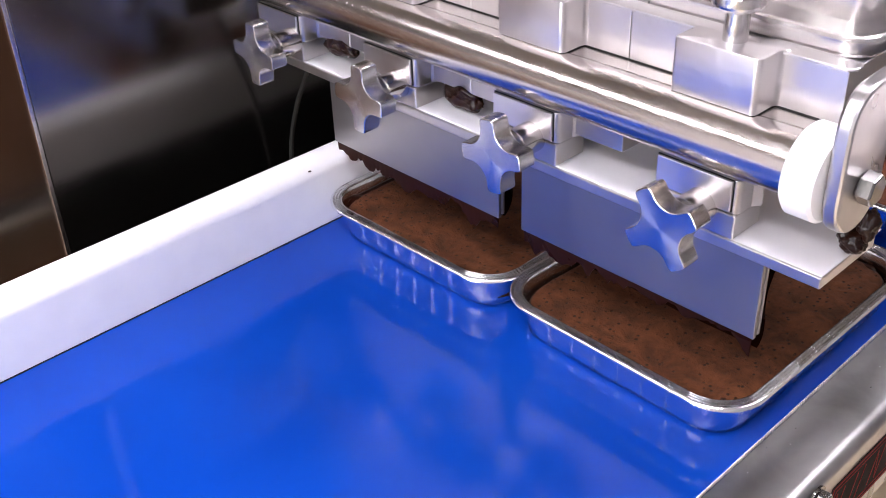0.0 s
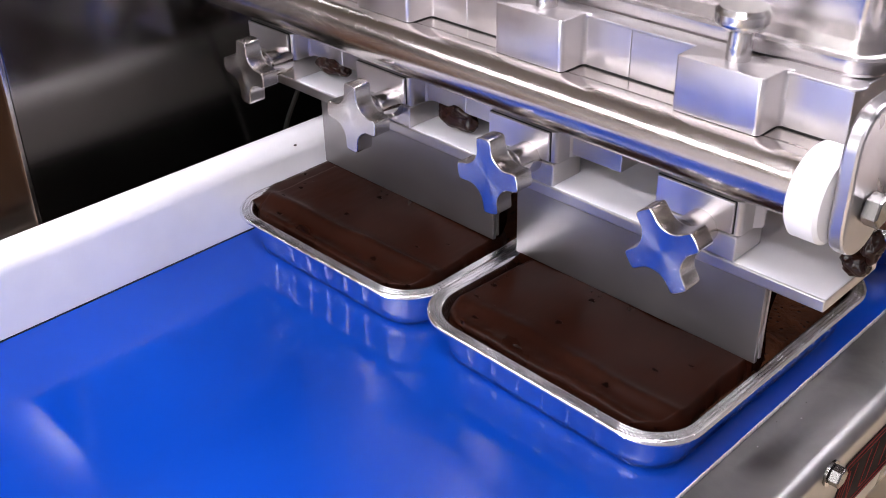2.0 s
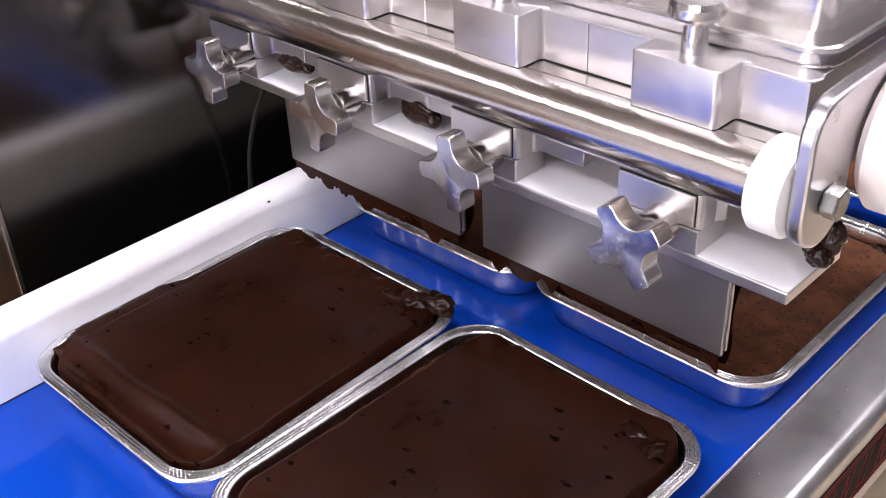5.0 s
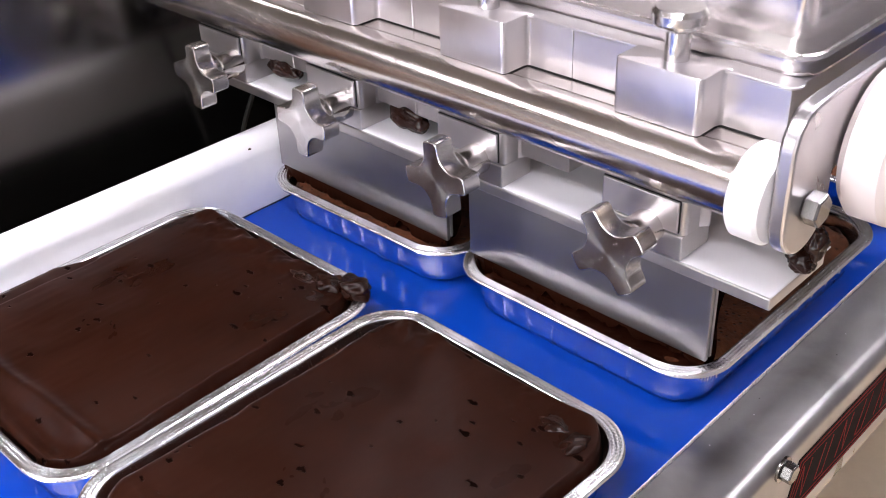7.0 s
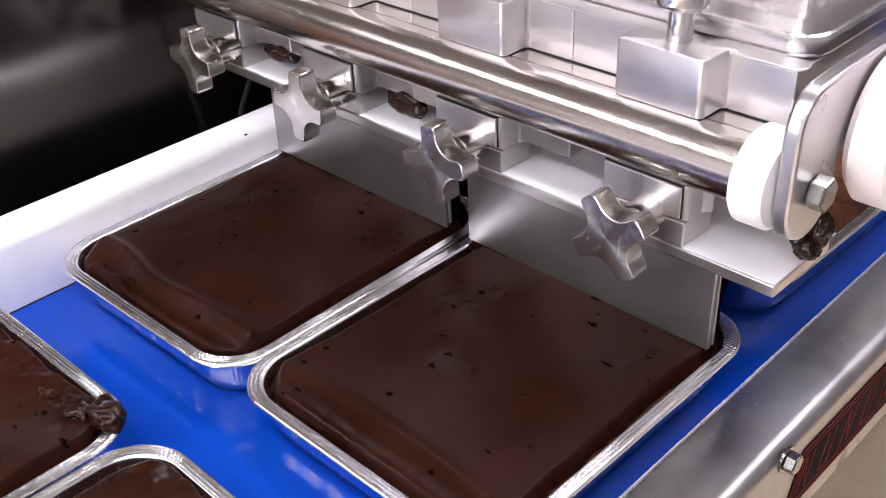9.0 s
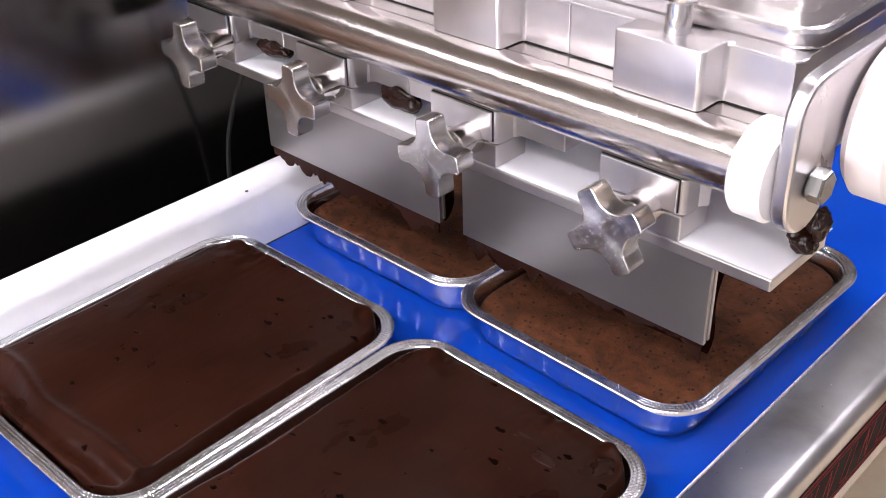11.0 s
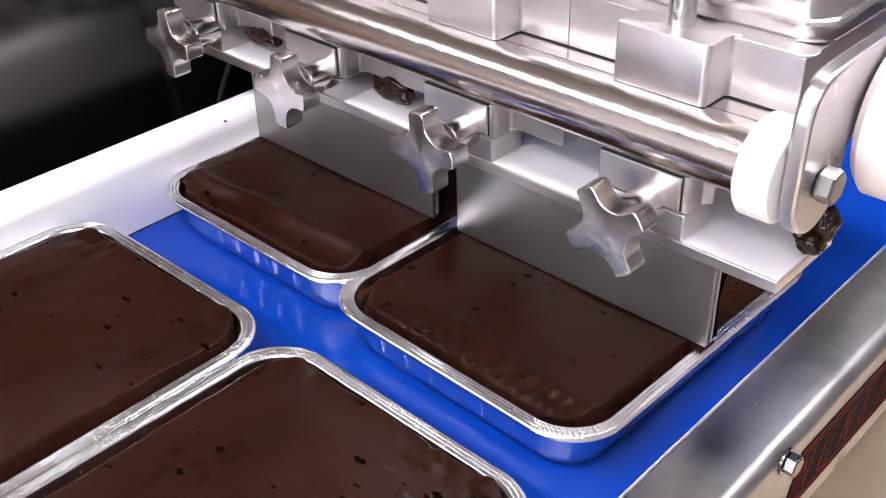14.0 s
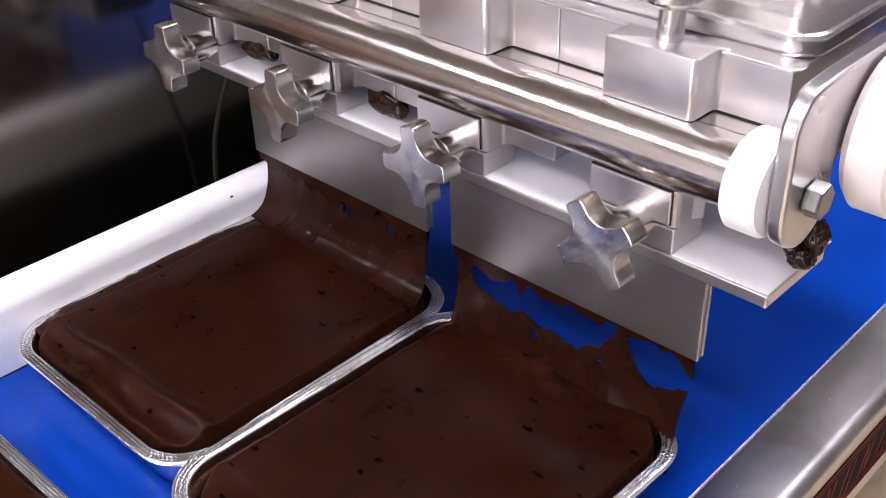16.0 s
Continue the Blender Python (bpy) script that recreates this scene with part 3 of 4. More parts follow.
def curtain(name, x0, x1, y, z0, heights, seed, label, holes=()):
    """A sheet of chocolate standing up behind a blade: heights give its torn upper edge from end to end; holes are (x, z, rx, rz) left open."""
    nx, nz = int((x1 - x0) / 0.0018), 36
    xs = np.linspace(x0, x1, nx)
    hs = np.interp(xs, np.linspace(x0, x1, len(heights)), heights) + 0.004 * value_noise(xs, xs * 0, 0.012, seed) + 0.002 * value_noise(xs, xs * 0, 0.004, seed + 1)
    bm = bmesh.new()
    front, back = {}, {}
    for i, (x, hh) in enumerate(zip(xs, hs)):
        for k in range(nz + 1):
            z = z0 + hh * k / nz
            f = k / nz
            # flares forward onto the icing, narrows at mid height
            lean = -0.016 * (1 - f) ** 9 - 0.002 * (1 - f) ** 2
            wob = 0.0014 * noise.noise(Vector((x * 45, z * 30, seed)))
            xx = (x0 + x1) / 2 + (x - (x0 + x1) / 2) * (1 + 0.03 * (1 - f) ** 3 - 0.035 * math.sin(math.pi * f))
            front[i, k] = bm.verts.new((xx, y + lean + wob - 0.0009, z))
            back[i, k] = bm.verts.new((xx, y + lean + wob + 0.0009, z))
    def open_at(i, k):
        x, z = xs[i], z0 + hs[i] * (k + 0.5) / nz
        return any(((x - a) / rx) ** 2 + ((z - c) / rz) ** 2 < 1 + 0.5 * noise.noise(Vector((x * 300, z * 300, seed))) for a, c, rx, rz in holes)
    for i in range(nx - 1):
        for k in range(nz):
            if open_at(i, k):
                continue
            bm.faces.new((front[i, k], front[i + 1, k], front[i + 1, k + 1], front[i, k + 1]))
            bm.faces.new((back[i, k], back[i, k + 1], back[i + 1, k + 1], back[i + 1, k]))
        bm.faces.new((front[i, nz], front[i + 1, nz], back[i + 1, nz], back[i, nz]))
    loose = [v for v in bm.verts if not v.link_faces]
    bmesh.ops.delete(bm, geom=loose, context="VERTS")
    ob = part(name, bm, M["skin"], angle=60)
    return tagged(ob, label=label, category="chocolate")


# ---------------------------------------------------------------- foil trays with cake
TW, TL = 0.2686, 0.3228
CAKE_Z, ICE_Z = 0.0325, 0.0464


def tray_ring(inset, z, n=1800, wave=0.0, seed=0):
    """Points of the rounded outline of the tray, drawn in by inset; wave crimps the wall."""
    r = max(0.046 - inset * 0.7, 0.012)
    w, l = TW / 2 - inset, TL / 2 - inset
    sides = [2 * (l - r), math.pi / 2 * r, 2 * (w - r), math.pi / 2 * r]
    total = 2 * sum(sides)
    pts = []
    for k in range(n):
        s = total * k / n
        half, s2 = divmod(s, total / 2)
        if s2 < sides[0]:
            p, nn, corner = (w, -l + r + s2), (1, 0), 0
        elif s2 < sides[0] + sides[1]:
            a = (s2 - sides[0]) / r
            p, nn, corner = (w - r + r * math.cos(a), l - r + r * math.sin(a)), (math.cos(a), math.sin(a)), 1
        elif s2 < sides[0] + sides[1] + sides[2]:
            p, nn, corner = (w - r - (s2 - sides[0] - sides[1]), l), (0, 1), 0
        else:
            a = math.pi / 2 + (s2 - sides[0] - sides[1] - sides[2]) / r
            p, nn, corner = (-w + r + r * math.cos(a), l - r + r * math.sin(a)), (math.cos(a), math.sin(a)), 1
        if half >= 1:
            p, nn = (-p[0], -p[1]), (-nn[0], -nn[1])
        turn = k / n * (300 if corner else 38)
        f = abs(turn % 1.0 - 0.5) * 2
        rib = math.sin(turn * 2 * math.pi + 2.0 * noise.noise(Vector((p[0] * 70, p[1] * 70, seed)))) * (0.55 + 0.45 * noise.noise(Vector((p[0] * 130, p[1] * 130, seed + 3)))) if corner else (0.5 * f * f - 0.3 if f < 0.82 else 0.04 + 0.9 * math.sin((f - 0.82) / 0.18 * math.pi * 1.5))
        d = wave * (rib * ((1.1 if wave < 0.00018 else 0.4) if corner else 0.9)) + wave * 0.25 * noise.noise(Vector((p[0] * 90, p[1] * 90, z * 40 + seed)))
        zz = z + ((wave * 0.9 if wave < 0.00018 else 0) * rib * corner + wave * 0.35 * noise.noise(Vector((p[0] * 45, p[1] * 45, 7 + seed))) if wave else 0)
        pts.append((p[0] + nn[0] * d, p[1] + nn[1] * d, zz))
    return pts


def tray_mesh(seed):
    """Thin closed shell: outer wall up, rolled rim, inner wall down."""
    steps = [(0.0188, 0.0006, 0.0), (0.0168, 0.0018, 0.0004), (0.0155, 0.0120, 0.00060), (0.0142, 0.0240, 0.00060), (0.0127, 0.0340, 0.00050), (0.0124, 0.0358, 0.0002),
             (0.0098, 0.0380, 0.0001), (0.0021, 0.0386, 0.0002), (0.0002, 0.0402, 0.0001), (0.0005, 0.0422, 0.0001), (0.0017, 0.0434, 0.00016), (0.0028, 0.0436, 0.00016),
             (0.0037, 0.0414, 0.00016), (0.0046, 0.0435, 0.00016), (0.0057, 0.0435, 0.00016), (0.0065, 0.0413, 0.00016), (0.0074, 0.0434, 0.00016), (0.0085, 0.0434, 0.00016), (0.0092, 0.0413, 0.00016),
             (0.0101, 0.0433, 0.00016), (0.0111, 0.0431, 0.00016), (0.0120, 0.0415, 0.0002),
             (0.0130, 0.0385, 0.0002), (0.0144, 0.0325, 0.0003), (0.0156, 0.0240, 0.0003), (0.0168, 0.0120, 0.0003), (0.0184, 0.0026, 0.0002), (0.0216, 0.0014, 0.0)]
    bm = bmesh.new()
    rings = [[bm.verts.new(p) for p in tray_ring(i, z, 1800, w, seed)] for i, z, w in steps]
    for p, q in zip(rings, rings[1:]):
        for k in range(len(p)):
            j = (k + 1) % len(p)
            bm.faces.new((p[k], p[j], q[j], q[k]))
    bm.faces.new(rings[0][::-1])
    bm.faces.new(rings[-1])
    return to_mesh("pan", bm, M["foil"], True, 60)


def cake_mesh(seed):
    rings = [0.0, 0.002, 0.004, 0.007, 0.011, 0.016, 0.022, 0.03, 0.045, 0.06, 0.075, 0.09, 0.105]
    bm = bmesh.new()
    n = 180
    def z_at(x, y, edge):
        e = 1 - math.exp(-edge / 0.0030)
        return CAKE_Z - 0.0070 * (1 - e) + 0.0022 * noise.noise(Vector((x * 16, y * 16, seed))) + 0.0010 * noise.noise(Vector((x * 60, y * 60, seed + 9)))
    base = [bm.verts.new(p) for p in tray_ring(0.0218, 0.0030, n)]
    side = [bm.verts.new((x, y, 0.0150 + 0.0015 * noise.noise(Vector((x * 40, y * 40, seed))))) for x, y, _ in tray_ring(0.0188, 0, n)]
    for k in range(n):
        bm.faces.new((base[k], base[(k + 1) % n], side[(k + 1) % n], side[k]))
    prev = side
    for r in rings:
        pts = tray_ring(0.0162 + r, 0, n)
        ring = [bm.verts.new((x, y, z_at(x, y, r))) for x, y, _ in pts]
        for k in range(n):
            j = (k + 1) % n
            bm.faces.new((prev[k], prev[j], ring[j], ring[k]))
        prev = ring
    bm.faces.new(prev)
    bm.faces.new(base[::-1])
    bmesh.ops.recalc_face_normals(bm, faces=bm.faces[:])
    me = to_mesh("cake", bm, M["cake"], True, 70)
    # sides and outermost ring take the colour that carries the gap's shade
    me.materials.append(M["edge_shade"])
    for f in me.polygons[:n * 3]:
        f.material_index = 1
    return me


ICE_V0, ICE_V1 = -0.1455, 0.1480
STRIP = (ICE_V1 - ICE_V0) / 24


def icing_half(v, seed, side):
    """Half width of the icing at each place along the tray, with rounded ends; it stops short of the wall where the blade does."""
    k = 0.037
    end = np.minimum(v - ICE_V0, ICE_V1 - v)
    cut = k - np.sqrt(np.clip(k * k - np.clip(k - end, 0, k) ** 2, 0, None))
    left_tray = (seed - 3) // 40 % 2 == 0
    wide = np.where(side < 0, 0.1203 if left_tray else 0.1145, 0.1150 if left_tray else 0.1165)
    loose = np.where((side < 0) & left_tray, 0.0022, 0.0028)
    wide = wide + 0.0018 * np.exp(-(np.clip(end - 0.02, 0, None) / 0.035) ** 2) * np.where(wide < 0.1195, 1, 0)
    return wide - cut + loose * value_noise(v, v * 0 + side * 3, 0.07, seed + 5) + 0.0011 * value_noise(v, v * 0 + side, 0.02, seed + 15) + 0.0005 * value_noise(v, v * 0 + side, 0.008, seed + 9)


def icing_field(u, v, seed, shift):
    """Height of the icing over the tray's own plane."""
    half = icing_half(v, seed, np.sign(u - shift) * 0.5)
    du = half - np.abs(u - shift)
    df = v - ICE_V0 - 0.003 * value_noise(u, v * 0, 0.05, seed + 6)
    db = ICE_V1 - v + 0.002 * value_noise(u, v * 0, 0.03, seed + 7)
    edge = np.minimum(np.clip(du / np.where(u < shift, 0.0100, 0.0045), 0, 1), np.clip(np.minimum(df / 0.010, db / 0.005), 0, 1))
    rise = np.sqrt(np.clip(1 - (1 - edge) ** 2, 0, 1))
    z = 0.0318 + (ICE_Z - 0.0318) * rise
    # fold left where the flow began, long faint furrows, soft swells
    fold = np.exp(-((df - 0.030 - 0.009 * value_noise(u, v * 0, 0.07, seed + 8)) / 0.0070) ** 2)
    some = np.clip(0.65 + 0.6 * value_noise(u, v * 0, 0.05, seed + 31), 0.15, 1.0)
    z += (2.2 if seed in (3, 83, 163) else 1.2) * some * (0.0030 * fold * rise - 0.0026 * np.exp(-((df - 0.014) / 0.009) ** 2) * rise)
    z += 0.0013 * value_noise(u, v, 0.045, seed + 1) * rise + 0.00016 * value_noise(u, v, 0.016, seed + 41) * rise + 0.00008 * value_noise(u, v * 0.25, 0.005, seed + 2) * rise
    # corners drawn up by the blade as it let go
    for sd, up in ((-1, 0.0036), (1, 0.0040)):
        z += up * np.exp(-((u - sd * 0.094) / 0.014) ** 2) * np.exp(-(np.clip(db - 0.006, 0, None) / 0.010) ** 2) * rise
    z += 0.0016 * np.exp(-(db / 0.014) ** 2) * rise * (0.5 + value_noise(u, v * 0, 0.04, seed + 51))
    # torn lumps at the trailing edge and where the flow began
    back = np.clip(1 - db / 0.042, 0, 1) * np.clip(0.4 + value_noise(u, v * 0, 0.06, seed + 30), 0, 1)
    z += back * rise * (0.0036 * value_noise(u, v, 0.014, seed + 3) + 0.0013 * value_noise(u, v, 0.006, seed + 4))
    front = np.clip(1.2 - df / 0.030, 0, 1) * np.clip(0.6 + value_noise(u, v * 0, 0.07, seed + 33), 0.15, 1)
    z += front * rise * (1.0 if seed > 200 else 0.15) * (0.0034 * value_noise(u, v, 0.010, seed + 13) + 0.0020 * value_noise(u, v, 0.0045, seed + 14))
    return z


def icing_strips(tray, seed, shift):
    """The icing in strips across the tray, each a closed piece of its own."""
    strips = []
    step = STRIP / 8
    tau = np.sin(np.linspace(-1, 1, 151) * math.pi / 2 * 0.86) / math.sin(math.pi / 2 * 0.86)
    n = int(round((ICE_V1 - ICE_V0) / STRIP))
    for k in range(n):
        va = ICE_V0 + k * STRIP
        vs = va + step * np.arange(9)
        T, V = np.meshgrid(tau, vs)
        half = np.where(T < 0, icing_half(V, seed, V * 0 - 0.5), icing_half(V, seed, V * 0 + 0.5))
        U = shift + T * half
        Z = icing_field(U, V, seed, shift)
        e = 0.0006
        nx = -(icing_field(U + e, V, seed, shift) - icing_field(U - e, V, seed, shift)) / (2 * e)
        ny = -(icing_field(U, V + e, seed, shift) - icing_field(U, V - e, seed, shift)) / (2 * e)
        nx, ny = np.clip(nx, -3, 3), np.clip(ny, -3, 3)
        N = np.stack([nx, ny, np.ones_like(nx)], -1)
        N /= np.linalg.norm(N, axis=-1, keepdims=True)
        h, w = Z.shape
        verts = np.stack([U, V, Z], -1).reshape(-1, 3)
        idx = np.arange(h * w).reshape(h, w)
        faces = np.stack([idx[:-1, :-1], idx[:-1, 1:], idx[1:, 1:], idx[1:, :-1]], -1).reshape(-1, 4)
        # walls round the piece down to a flat underside
        loop = np.concatenate([idx[0, :], idx[1:, -1], idx[-1, -2::-1], idx[-2:0:-1, 0]])
        low = verts[loop].copy()
        low[:, 2] = 0.0312
        base, m_ = len(verts), len(loop)
        verts = np.concatenate([verts, verts[loop], low])
        side = [(base + i, base + m_ + i, base + m_ + (i + 1) % m_, base + (i + 1) % m_) for i in range(m_)]
        under = [tuple(base + m_ + i for i in range(m_ - 1, -1, -1))]
        me = bpy.data.meshes.new("icing")
        me.from_pydata(verts.tolist(), [], faces.tolist() + side + under)
        me.materials.append(M["icing"])
        me.shade_smooth()
        norm = np.zeros((len(me.loops), 3))
        li = np.zeros(len(me.loops), dtype=np.int32)
        me.loops.foreach_get("vertex_index", li)
        top = li < base
        norm[top] = N.reshape(-1, 3)[li[top]]
        me.normals_split_custom_set(norm.tolist())
        strips.append((part("icing", me, None, tray), va + STRIP / 2))
    return strips


def icing_lip(tray, seed, shift, v0, v1):
    """Icing squeezed over the rim beside the rail, in short pieces that follow the strips."""
    lips = []
    for k in range(24):
        va = ICE_V0 + k * STRIP
        vs = va + STRIP / 8 * np.arange(9)
        over = np.clip(np.minimum(vs - v0, v1 - vs) / 0.03, 0, 1)
        if over.max() < 0.05:
            continue
        out = 0.1195 + over * (0.0105 + 0.0025 * value_noise(vs, vs * 0, 0.03, seed + 61)) + 0.0012 * value_noise(vs, vs * 0, 0.009, seed + 62)
        T, V = np.meshgrid(np.linspace(0, 1, 13), vs)
        U = shift - (0.1085 + (out[:, None] - 0.1085) * T)
        z0 = icing_field(np.full_like(vs, shift - 0.1085), vs, seed, shift)[:, None]
        ease = T * T * (3 - 2 * T)
        Z = z0 - 0.0004 + (0.0464 - z0) * ease - 0.0024 * T ** 8 + 0.0005 * value_noise(U, V, 0.012, seed + 63) * T
        h, w = Z.shape
        top = np.stack([U, V, Z], -1).reshape(-1, 3)
        low = top.copy()
        low[:, 2] = np.minimum(low[:, 2] - 0.0012, 0.0436)
        idx = np.arange(h * w).reshape(h, w)
        faces = np.stack([idx[:-1, :-1], idx[1:, :-1], idx[1:, 1:], idx[:-1, 1:]], -1).reshape(-1, 4)
        loop = np.concatenate([idx[0, :], idx[1:, -1], idx[-1, -2::-1], idx[-2:0:-1, 0]])
        n = h * w
        side = [(int(a), int(b), int(b) + n, int(a) + n) for a, b in zip(loop, np.roll(loop, -1))]
        me = bpy.data.meshes.new("icing_lip")
        me.from_pydata(np.concatenate([top, low]).tolist(), [], faces.tolist() + [tuple(f + n for f in q[::-1]) for q in faces.tolist()] + side)
        me.materials.append(M["icing"])
        me.shade_smooth()
        me.set_sharp_from_angle(angle=radians(50))
        lips.append((part("icing_lip", me, None, tray), va + STRIP / 2))
    return lips


TRAYS, LUMPS = [], []


def folds(tray, blobs, seed):
    """Torn folds of icing left where the blade let go."""
    bm = bmesh.new()
    for i, (x, y, z, a, c, hgt) in enumerate(blobs):
        ball = bmesh.new()
        bmesh.ops.create_icosphere(ball, subdivisions=4, radius=1.0)
        for v in ball.verts:
            p = v.co.copy()
            d = 1 + 0.40 * noise.noise(p * 1.6 + Vector((seed + i * 5, 0, 0))) + 0.07 * noise.noise(p * 4.5 + Vector((0, seed, i)))
            v.co = Vector((x + p.x * a * d, y + p.y * c * d, z + p.z * hgt * d))
        merge(bm, ball)
    return part("icing_fold", bm, M["skin"], tray, "torn glossy fold of icing", angle=80)


def trays():
    spots = [(0.1369, 0.2168, 0.76), (0.4052, 0.2163, -0.58), (0.1369, 0.6024, 0.85), (0.4048, 0.6034, -0.26), (0.1345, 0.9839, 0.21), (0.3935, 0.9686, -1.20)]
    pans = [tray_mesh(3), tray_mesh(11)]
    cakes = [cake_mesh(1), cake_mesh(5)]
    for k, (x, y, yaw) in enumerate(spots):
        t = empty("foil_tray", label="foil baking tray holding chocolate cake spread with dark icing", category="baking tray", group="foil trays on the belt")
        part("pan", pans[k % 2], None, t, "crimped aluminium foil pan")
        part("cake", cakes[(k // 2 + k) % 2], None, t, "brown chocolate sponge cake")
        if k == 0:
            LUMPS.append(folds(t, [(0.108, 0.143, 0.0475, 0.019, 0.012, 0.0085), (0.084, 0.133, 0.0470, 0.016, 0.010, 0.0065), (0.062, 0.126, 0.0462, 0.016, 0.007, 0.0036)], 3))
        elif k == 1:
            LUMPS.append(folds(t, [(0.100, 0.118, 0.0455, 0.010, 0.015, 0.0042), (0.076, 0.124, 0.0455, 0.014, 0.008, 0.0034)], 6))
        elif k == 3:
            LUMPS.append(folds(t, [(0.098, 0.126, 0.0455, 0.010, 0.012, 0.0036), (0.060, 0.100, 0.0455, 0.016, 0.006, 0.0024), (0.030, 0.108, 0.0455, 0.014, 0.006, 0.0022)], 8))
        shift = (0.1303 if k % 2 == 0 else 0.4023) - x
        shift = float(np.clip(shift, -0.0006, 0.0006))
        over = {0: (-0.125, 0.02), 4: (-0.130, 0.11)}.get(k)
        lips = icing_lip(t, 40 * k + 3, shift, *over) if over else []
        TRAYS.append((t, (x, y, yaw), icing_strips(t, 40 * k + 3, shift), lips))


# ---------------------------------------------------------------- surroundings
def surroundings():
    cab = empty("steel_cabinet", label="tall brushed stainless steel cabinet beside the conveyor", category="cabinet")
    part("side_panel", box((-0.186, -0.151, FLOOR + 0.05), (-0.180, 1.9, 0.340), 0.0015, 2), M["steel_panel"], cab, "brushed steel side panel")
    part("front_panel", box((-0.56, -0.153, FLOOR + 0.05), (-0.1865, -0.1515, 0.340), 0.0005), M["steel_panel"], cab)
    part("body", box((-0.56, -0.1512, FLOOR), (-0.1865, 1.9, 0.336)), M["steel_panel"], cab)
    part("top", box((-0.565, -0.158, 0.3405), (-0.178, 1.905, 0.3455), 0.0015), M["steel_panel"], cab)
    part("edge_trim", box((-0.1860, -0.1565, FLOOR + 0.05), (-0.1785, -0.1515, 0.340), 0.0012, 2), M["steel_lid"], cab, "bright folded steel edge")
    rack = empty("brown_cabinet", label="dark brown laminate cabinet with a steel ledge", category="cabinet")
    part("carcass", box((-1.25, -1.9, FLOOR), (-0.75, 0.35, 0.45), 0.006), M["brown"], rack)
    part("ledge", box((-0.752, -1.9, -0.300), (-0.70, 0.35, -0.285), 0.003), M["steel_frame"], rack, "narrow steel ledge")
    for y in (-1.5, -0.95, -0.40):
        part("door", box((-0.7495, y - 0.26, -0.26), (-0.738, y + 0.26, 0.41), 0.003), M["brown"], rack)
    cb = bpy.data.curves.new("cable", "CURVE")
    cb.dimensions, cb.bevel_depth, cb.bevel_resolution = "3D", 0.0028, 3
    sp = cb.splines.new("BEZIER")
    pts = [(-0.075, 0.14, 0.15), (-0.085, 0.14, 0.110), (-0.099, 0.14, 0.082), (-0.130, 0.14, 0.026), (-0.152, 0.14, -0.04), (-0.160, 0.14, -0.30)]
    sp.bezier_points.add(len(pts) - 1)
    for bp, p in zip(sp.bezier_points, pts):
        bp.co, bp.handle_left_type, bp.handle_right_type = p, "AUTO", "AUTO"
    ob = new("cable", cb)
    cb.materials.append(M["cable_gap_black"])
    tagged(ob, label="thin black cable hanging behind the filling head", category="cable")


def chocolate_bits():
    lump("chocolate_drip", (0.186, 0.1110, 0.1455), (0.025, 0.0085, 0.0145), "ooze", "glossy chocolate drip under the nozzle bar", 2)
    lump("chocolate_drip", (0.006, 0.1110, 0.1475), (0.025, 0.0085, 0.0110), "ooze", "glossy chocolate drip under the nozzle bar", 5)
    lump("chocolate_lump", (0.5715, 0.124, 0.1435), (0.0115, 0.0095, 0.0095), "ooze", "wet chocolate lump oozing under the end plate", 7)
    lump("chocolate_lump", (0.5800, 0.126, 0.1590), (0.0075, 0.0080, 0.0130), "ooze", "wet chocolate lump oozing under the end plate", 9)
    ragged("chocolate_residue", 0.012, 0.249, 0.0905, 0.0476, 0.004, 0.024, 3, "ragged chocolate residue hanging under the blade")
    ragged("chocolate_residue", 0.283, 0.522, 0.0905, 0.0476, 0.004, 0.022, 8, "ragged chocolate residue hanging under the blade")


# ---------------------------------------------------------------- what moves
S_ROWS = [(0, 0), (1.05, 0), (1.25, 0.006), (1.5, 0.0295), (2.0, 0.098), (2.5, 0.166), (3.0, 0.2355), (3.2, 0.2555), (3.5, 0.2610), (4.0, 0.2665), (4.2, 0.2690), (4.7, 0.2730), (5.0, 0.2960), (5.4, 0.3450),
          (5.7, 0.3760), (6.0, 0.3815), (7.05, 0.3815), (7.25, 0.3880), (7.5, 0.4110), (8.0, 0.4800), (8.5, 0.5470), (9.0, 0.6180), (9.2, 0.6370), (9.5, 0.6424), (9.7, 0.6450), (10.3, 0.6520),
          (10.6, 0.6760), (11.2, 0.7560), (11.5, 0.7650), (13.05, 0.7645), (13.25, 0.7710), (13.5, 0.7950), (14.0, 0.8640), (14.5, 0.9350), (15.0, 1.0030), (15.2, 1.0200), (15.5, 1.0245), (16.0, 1.0275)]
C_ROWS = [(0, -0.0546), (0.1, -0.0420), (0.2, -0.0280), (0.3, -0.0170), (0.4, -0.0010), (0.5, 0), (3.6, 0), (3.7, -0.0270), (3.8, -0.0400), (3.9, -0.0520), (4.0, -0.0609), (4.2, -0.0677),
          (5.9, -0.0690), (6.1, -0.0560), (6.3, -0.0260), (6.4, -0.0100), (6.5, 0), (9.5, 0), (9.6, -0.0080), (9.7, -0.0291), (9.9, -0.0560), (10.1, -0.0690), (11.7, -0.0720), (11.8, -0.0697),
          (11.9, -0.0620), (12.0, -0.0523), (12.2, -0.0240), (12.4, -0.0030), (12.5, 0), (15.5, -0.0010), (15.6, -0.0110), (15.7, -0.0360), (15.8, -0.0480), (15.9, -0.0590), (16.0, -0.0704)]


def along(rows, t):
    return float(np.interp(t, [r[0] for r in rows], [r[1] for r in rows]))


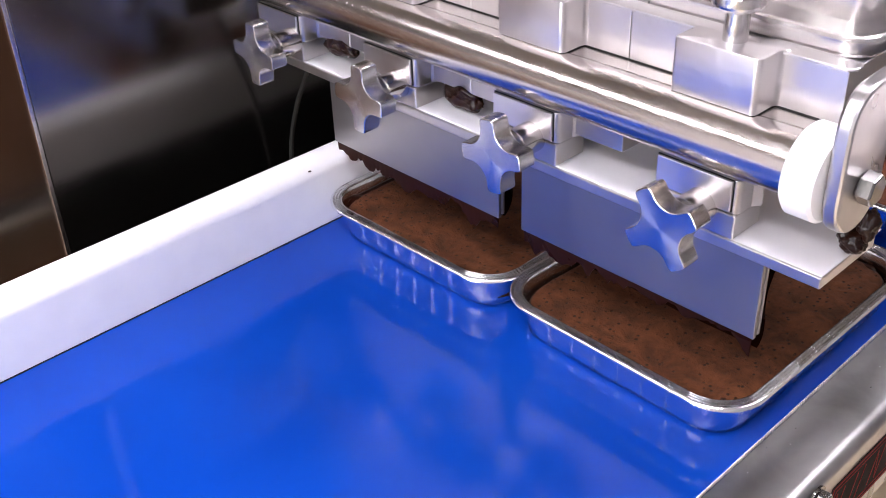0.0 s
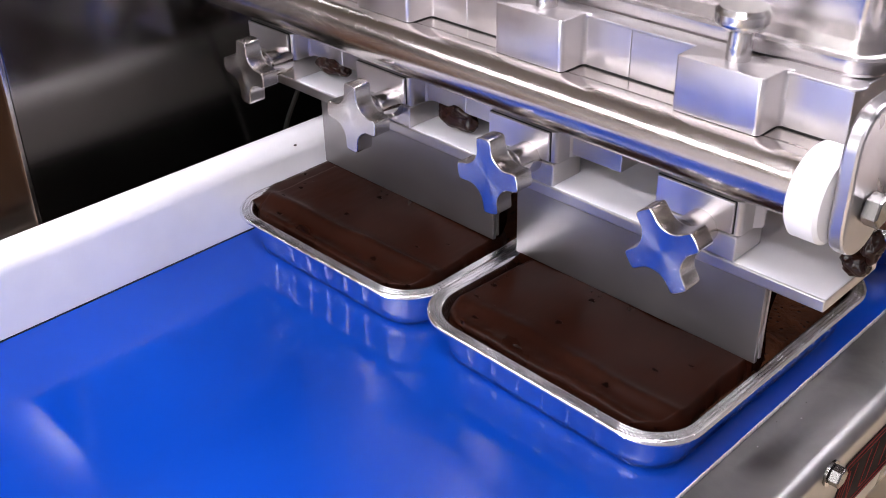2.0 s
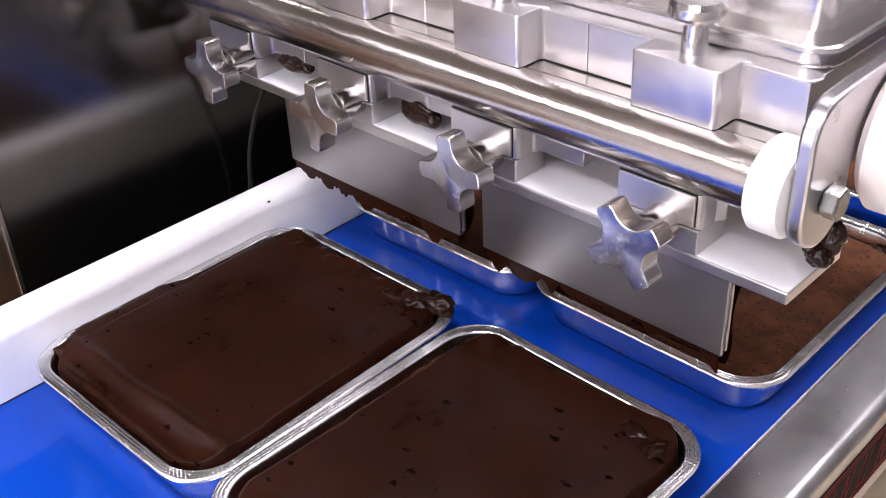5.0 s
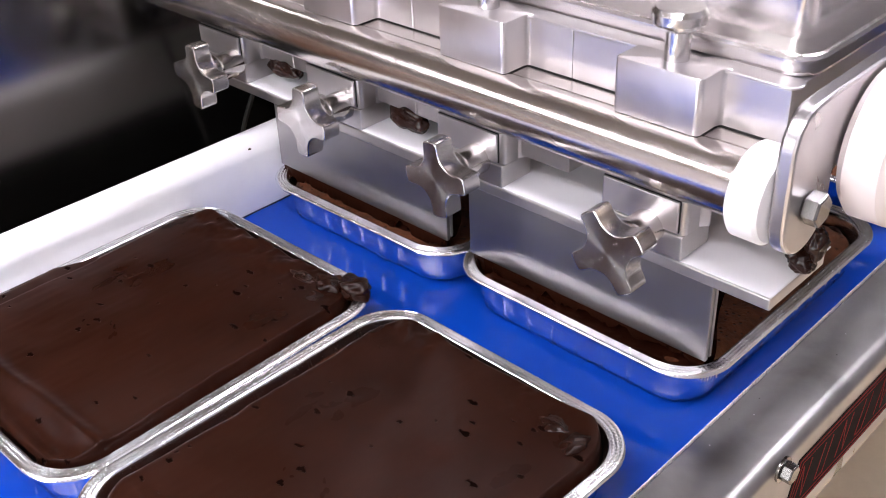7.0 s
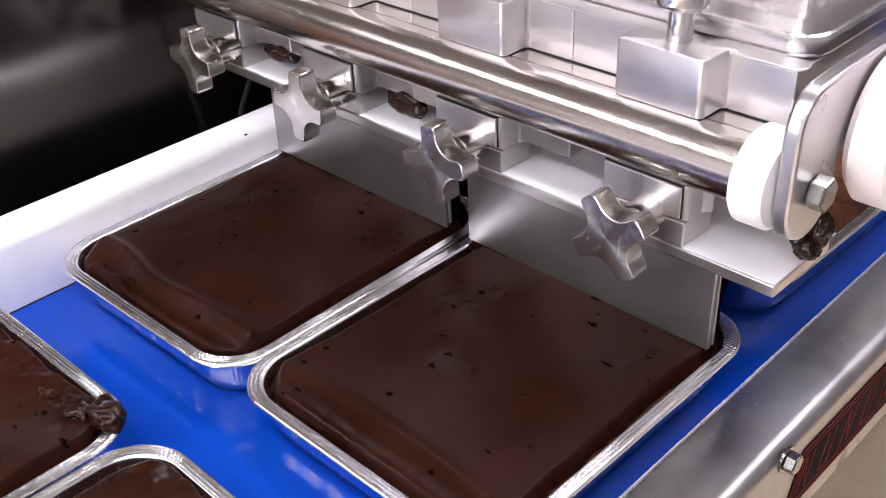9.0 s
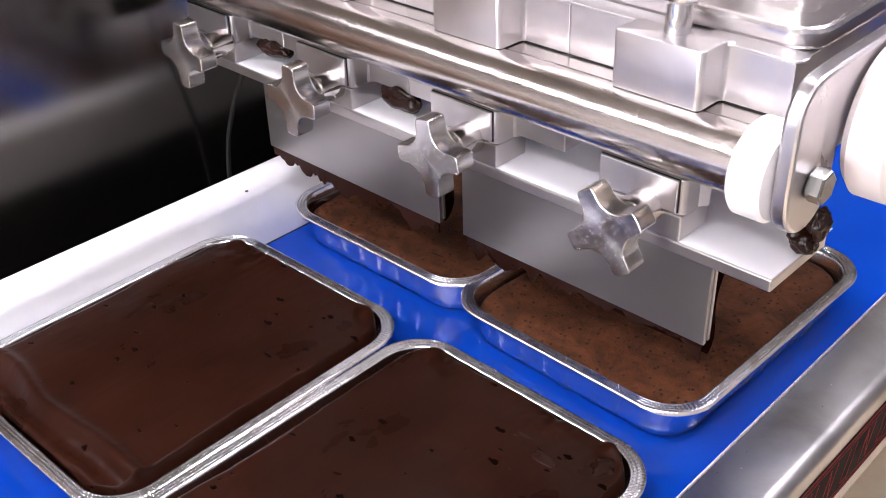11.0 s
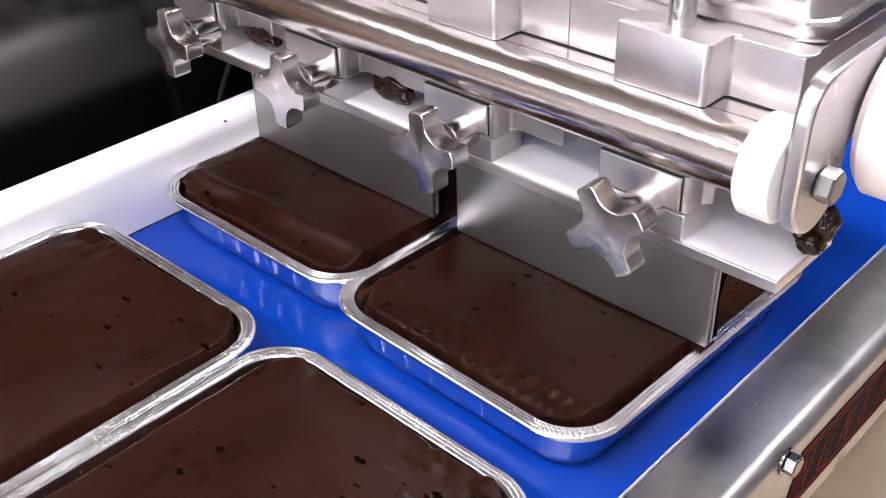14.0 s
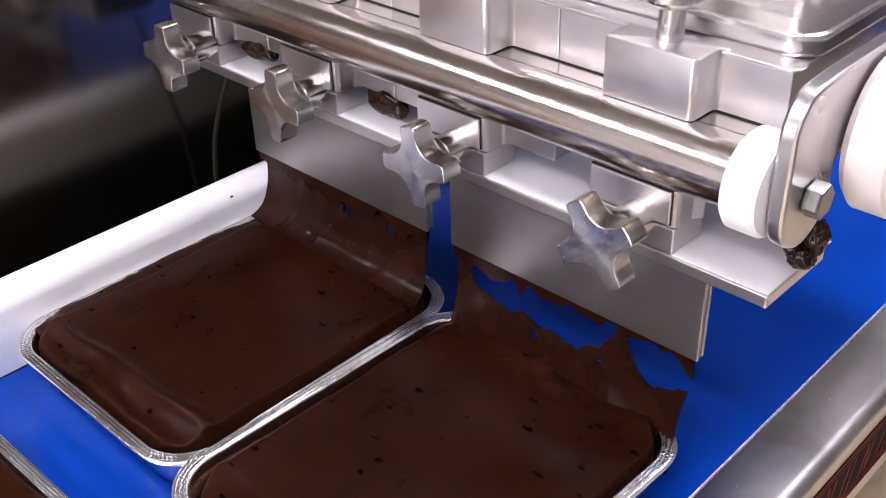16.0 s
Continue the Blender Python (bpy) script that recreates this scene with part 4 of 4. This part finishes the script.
TEARS = [{4.1: 0.016, 4.2: 0.036, 10.1: 0.016, 10.2: 0.036},
         {4.1: 0.004, 4.2: 0.018, 10.1: 0.008, 10.2: 0.024, 15.9: 0.010, 16.0: 0.024}]


def motions():
    ticks = [k / 10 for k in range(161)]
    walk(CONVEYOR, [(t, pose(0, 0, along(C_ROWS, t))) for t in ticks])
    grid = np.linspace(0, 16, 1601)
    way = np.array([along(S_ROWS, t) for t in grid])
    for k, (tray, (x, y, yaw), strips, lips) in enumerate(TRAYS):
        walk(tray, [(t, pose(x, y - along(S_ROWS, t), along(C_ROWS, t), 0, 0, yaw)) for t in ticks])
        start = (1.12, 7.15, 12.84)[k // 2]
        for ob, v in strips + lips:
            # a strip comes up where the cake has passed behind the blade
            need = y + v - 0.104
            t0 = float(grid[np.argmax(way >= need)]) if need > 0 else 0.0
            t0 = max(t0, start)
            if v < -0.120:
                t0 = start + 0.05 + (-0.120 - v) * 9
            t0 = min(t0, 15.4)
            dx = 0.0024 if k % 2 == 0 else -0.0012
            dy = -0.0040 if v > 0.11 else 0.0012 if v < -0.11 else 0.0
            low = pose(dx, dy, -0.0202)
            if (ob, v) in lips:
                low = pose(-0.0015, 0, -0.0150)
            rows = [(0, low), (t0 - 0.12, low), (t0, pose(0, 0, 0)), (16.0, pose(0, 0, 0))]
            if v < -0.120 and k < 4 and (ob, v) in strips:
                # the front strips rise part way before the belt moves on
                t1, thin = (0.45, 6.5)[k // 2], pose(dx / 2, dy / 2, -0.0112)
                rows[1:2] = [(t1 - 0.12, low), (t1, thin), (t0 - 0.12, thin)]
            walk(ob, rows)
    for ob, t0 in zip(LUMPS, (4.05, 4.05, 10.1)):
        walk(ob, [(0, pose(0, 0, -0.024)), (t0 - 0.1, pose(0, 0, -0.024)), (t0 + 0.25, pose(0, 0, 0)), (16.0, pose(0, 0, 0))])
    # the skins of chocolate are drawn down with the belt and spring back
    for n, ob in enumerate(CURTAINS):
        rows = []
        for t in ticks:
            z = along(C_ROWS, t)
            if t < 3.5 or 4.5 <= t < 9.4 or 10.5 <= t < 15.4:
                z = 0.0
            elif 4.2 < t < 4.5:
                z *= (4.5 - t) / 0.3
            elif 10.2 < t < 10.5:
                z *= (10.5 - t) / 0.3
            # torn, it sinks on to the icing
            drop = TEARS[n].get(t, 0.0)
            z -= drop
            # drawn forward from behind the blade as it comes down
            w = min(1.0, -z / 0.027)
            z -= 0.012 * (1 - w) * n
            foot = Matrix.Translation((0, CURTAIN_Y, 0.045))
            rows.append((t, pose(0, 0.028 * (1 - w) - 0.35 * drop, z) @ foot @ pose(0, 0, 0, -8.0 * w) @ foot.inverted()))
        walk(ob, rows)


hall()
ceiling_lights()
ceiling_spot()
CONVEYOR = conveyor()
head()
surroundings()
trays()
chocolate_bits()
CURTAIN_Y = 0.089
CURTAINS = [
    curtain("chocolate_curtain", 0.012, 0.246, CURTAIN_Y, 0.0450, [0.074, 0.075, 0.074, 0.075, 0.075], 4, "thin brown chocolate curtain stretched below the blade",
            [(0.036, 0.110, 0.008, 0.005), (0.053, 0.109, 0.006, 0.005), (0.066, 0.105, 0.007, 0.005), (0.100, 0.106, 0.004, 0.003), (0.118, 0.106, 0.009, 0.004), (0.134, 0.094, 0.004, 0.004), (0.142, 0.093, 0.003, 0.004), (0.197, 0.096, 0.006, 0.006)]),
    curtain("chocolate_curtain", 0.284, 0.520, CURTAIN_Y, 0.0450, [0.096, 0.070, 0.061, 0.058, 0.059, 0.058, 0.057, 0.062, 0.093, 0.060, 0.056, 0.064], 9, "torn brown chocolate curtain stretched below the blade", [(0.373, 0.0921, 0.003, 0.0055), (0.44, 0.098, 0.003, 0.003)]),
]
motions()
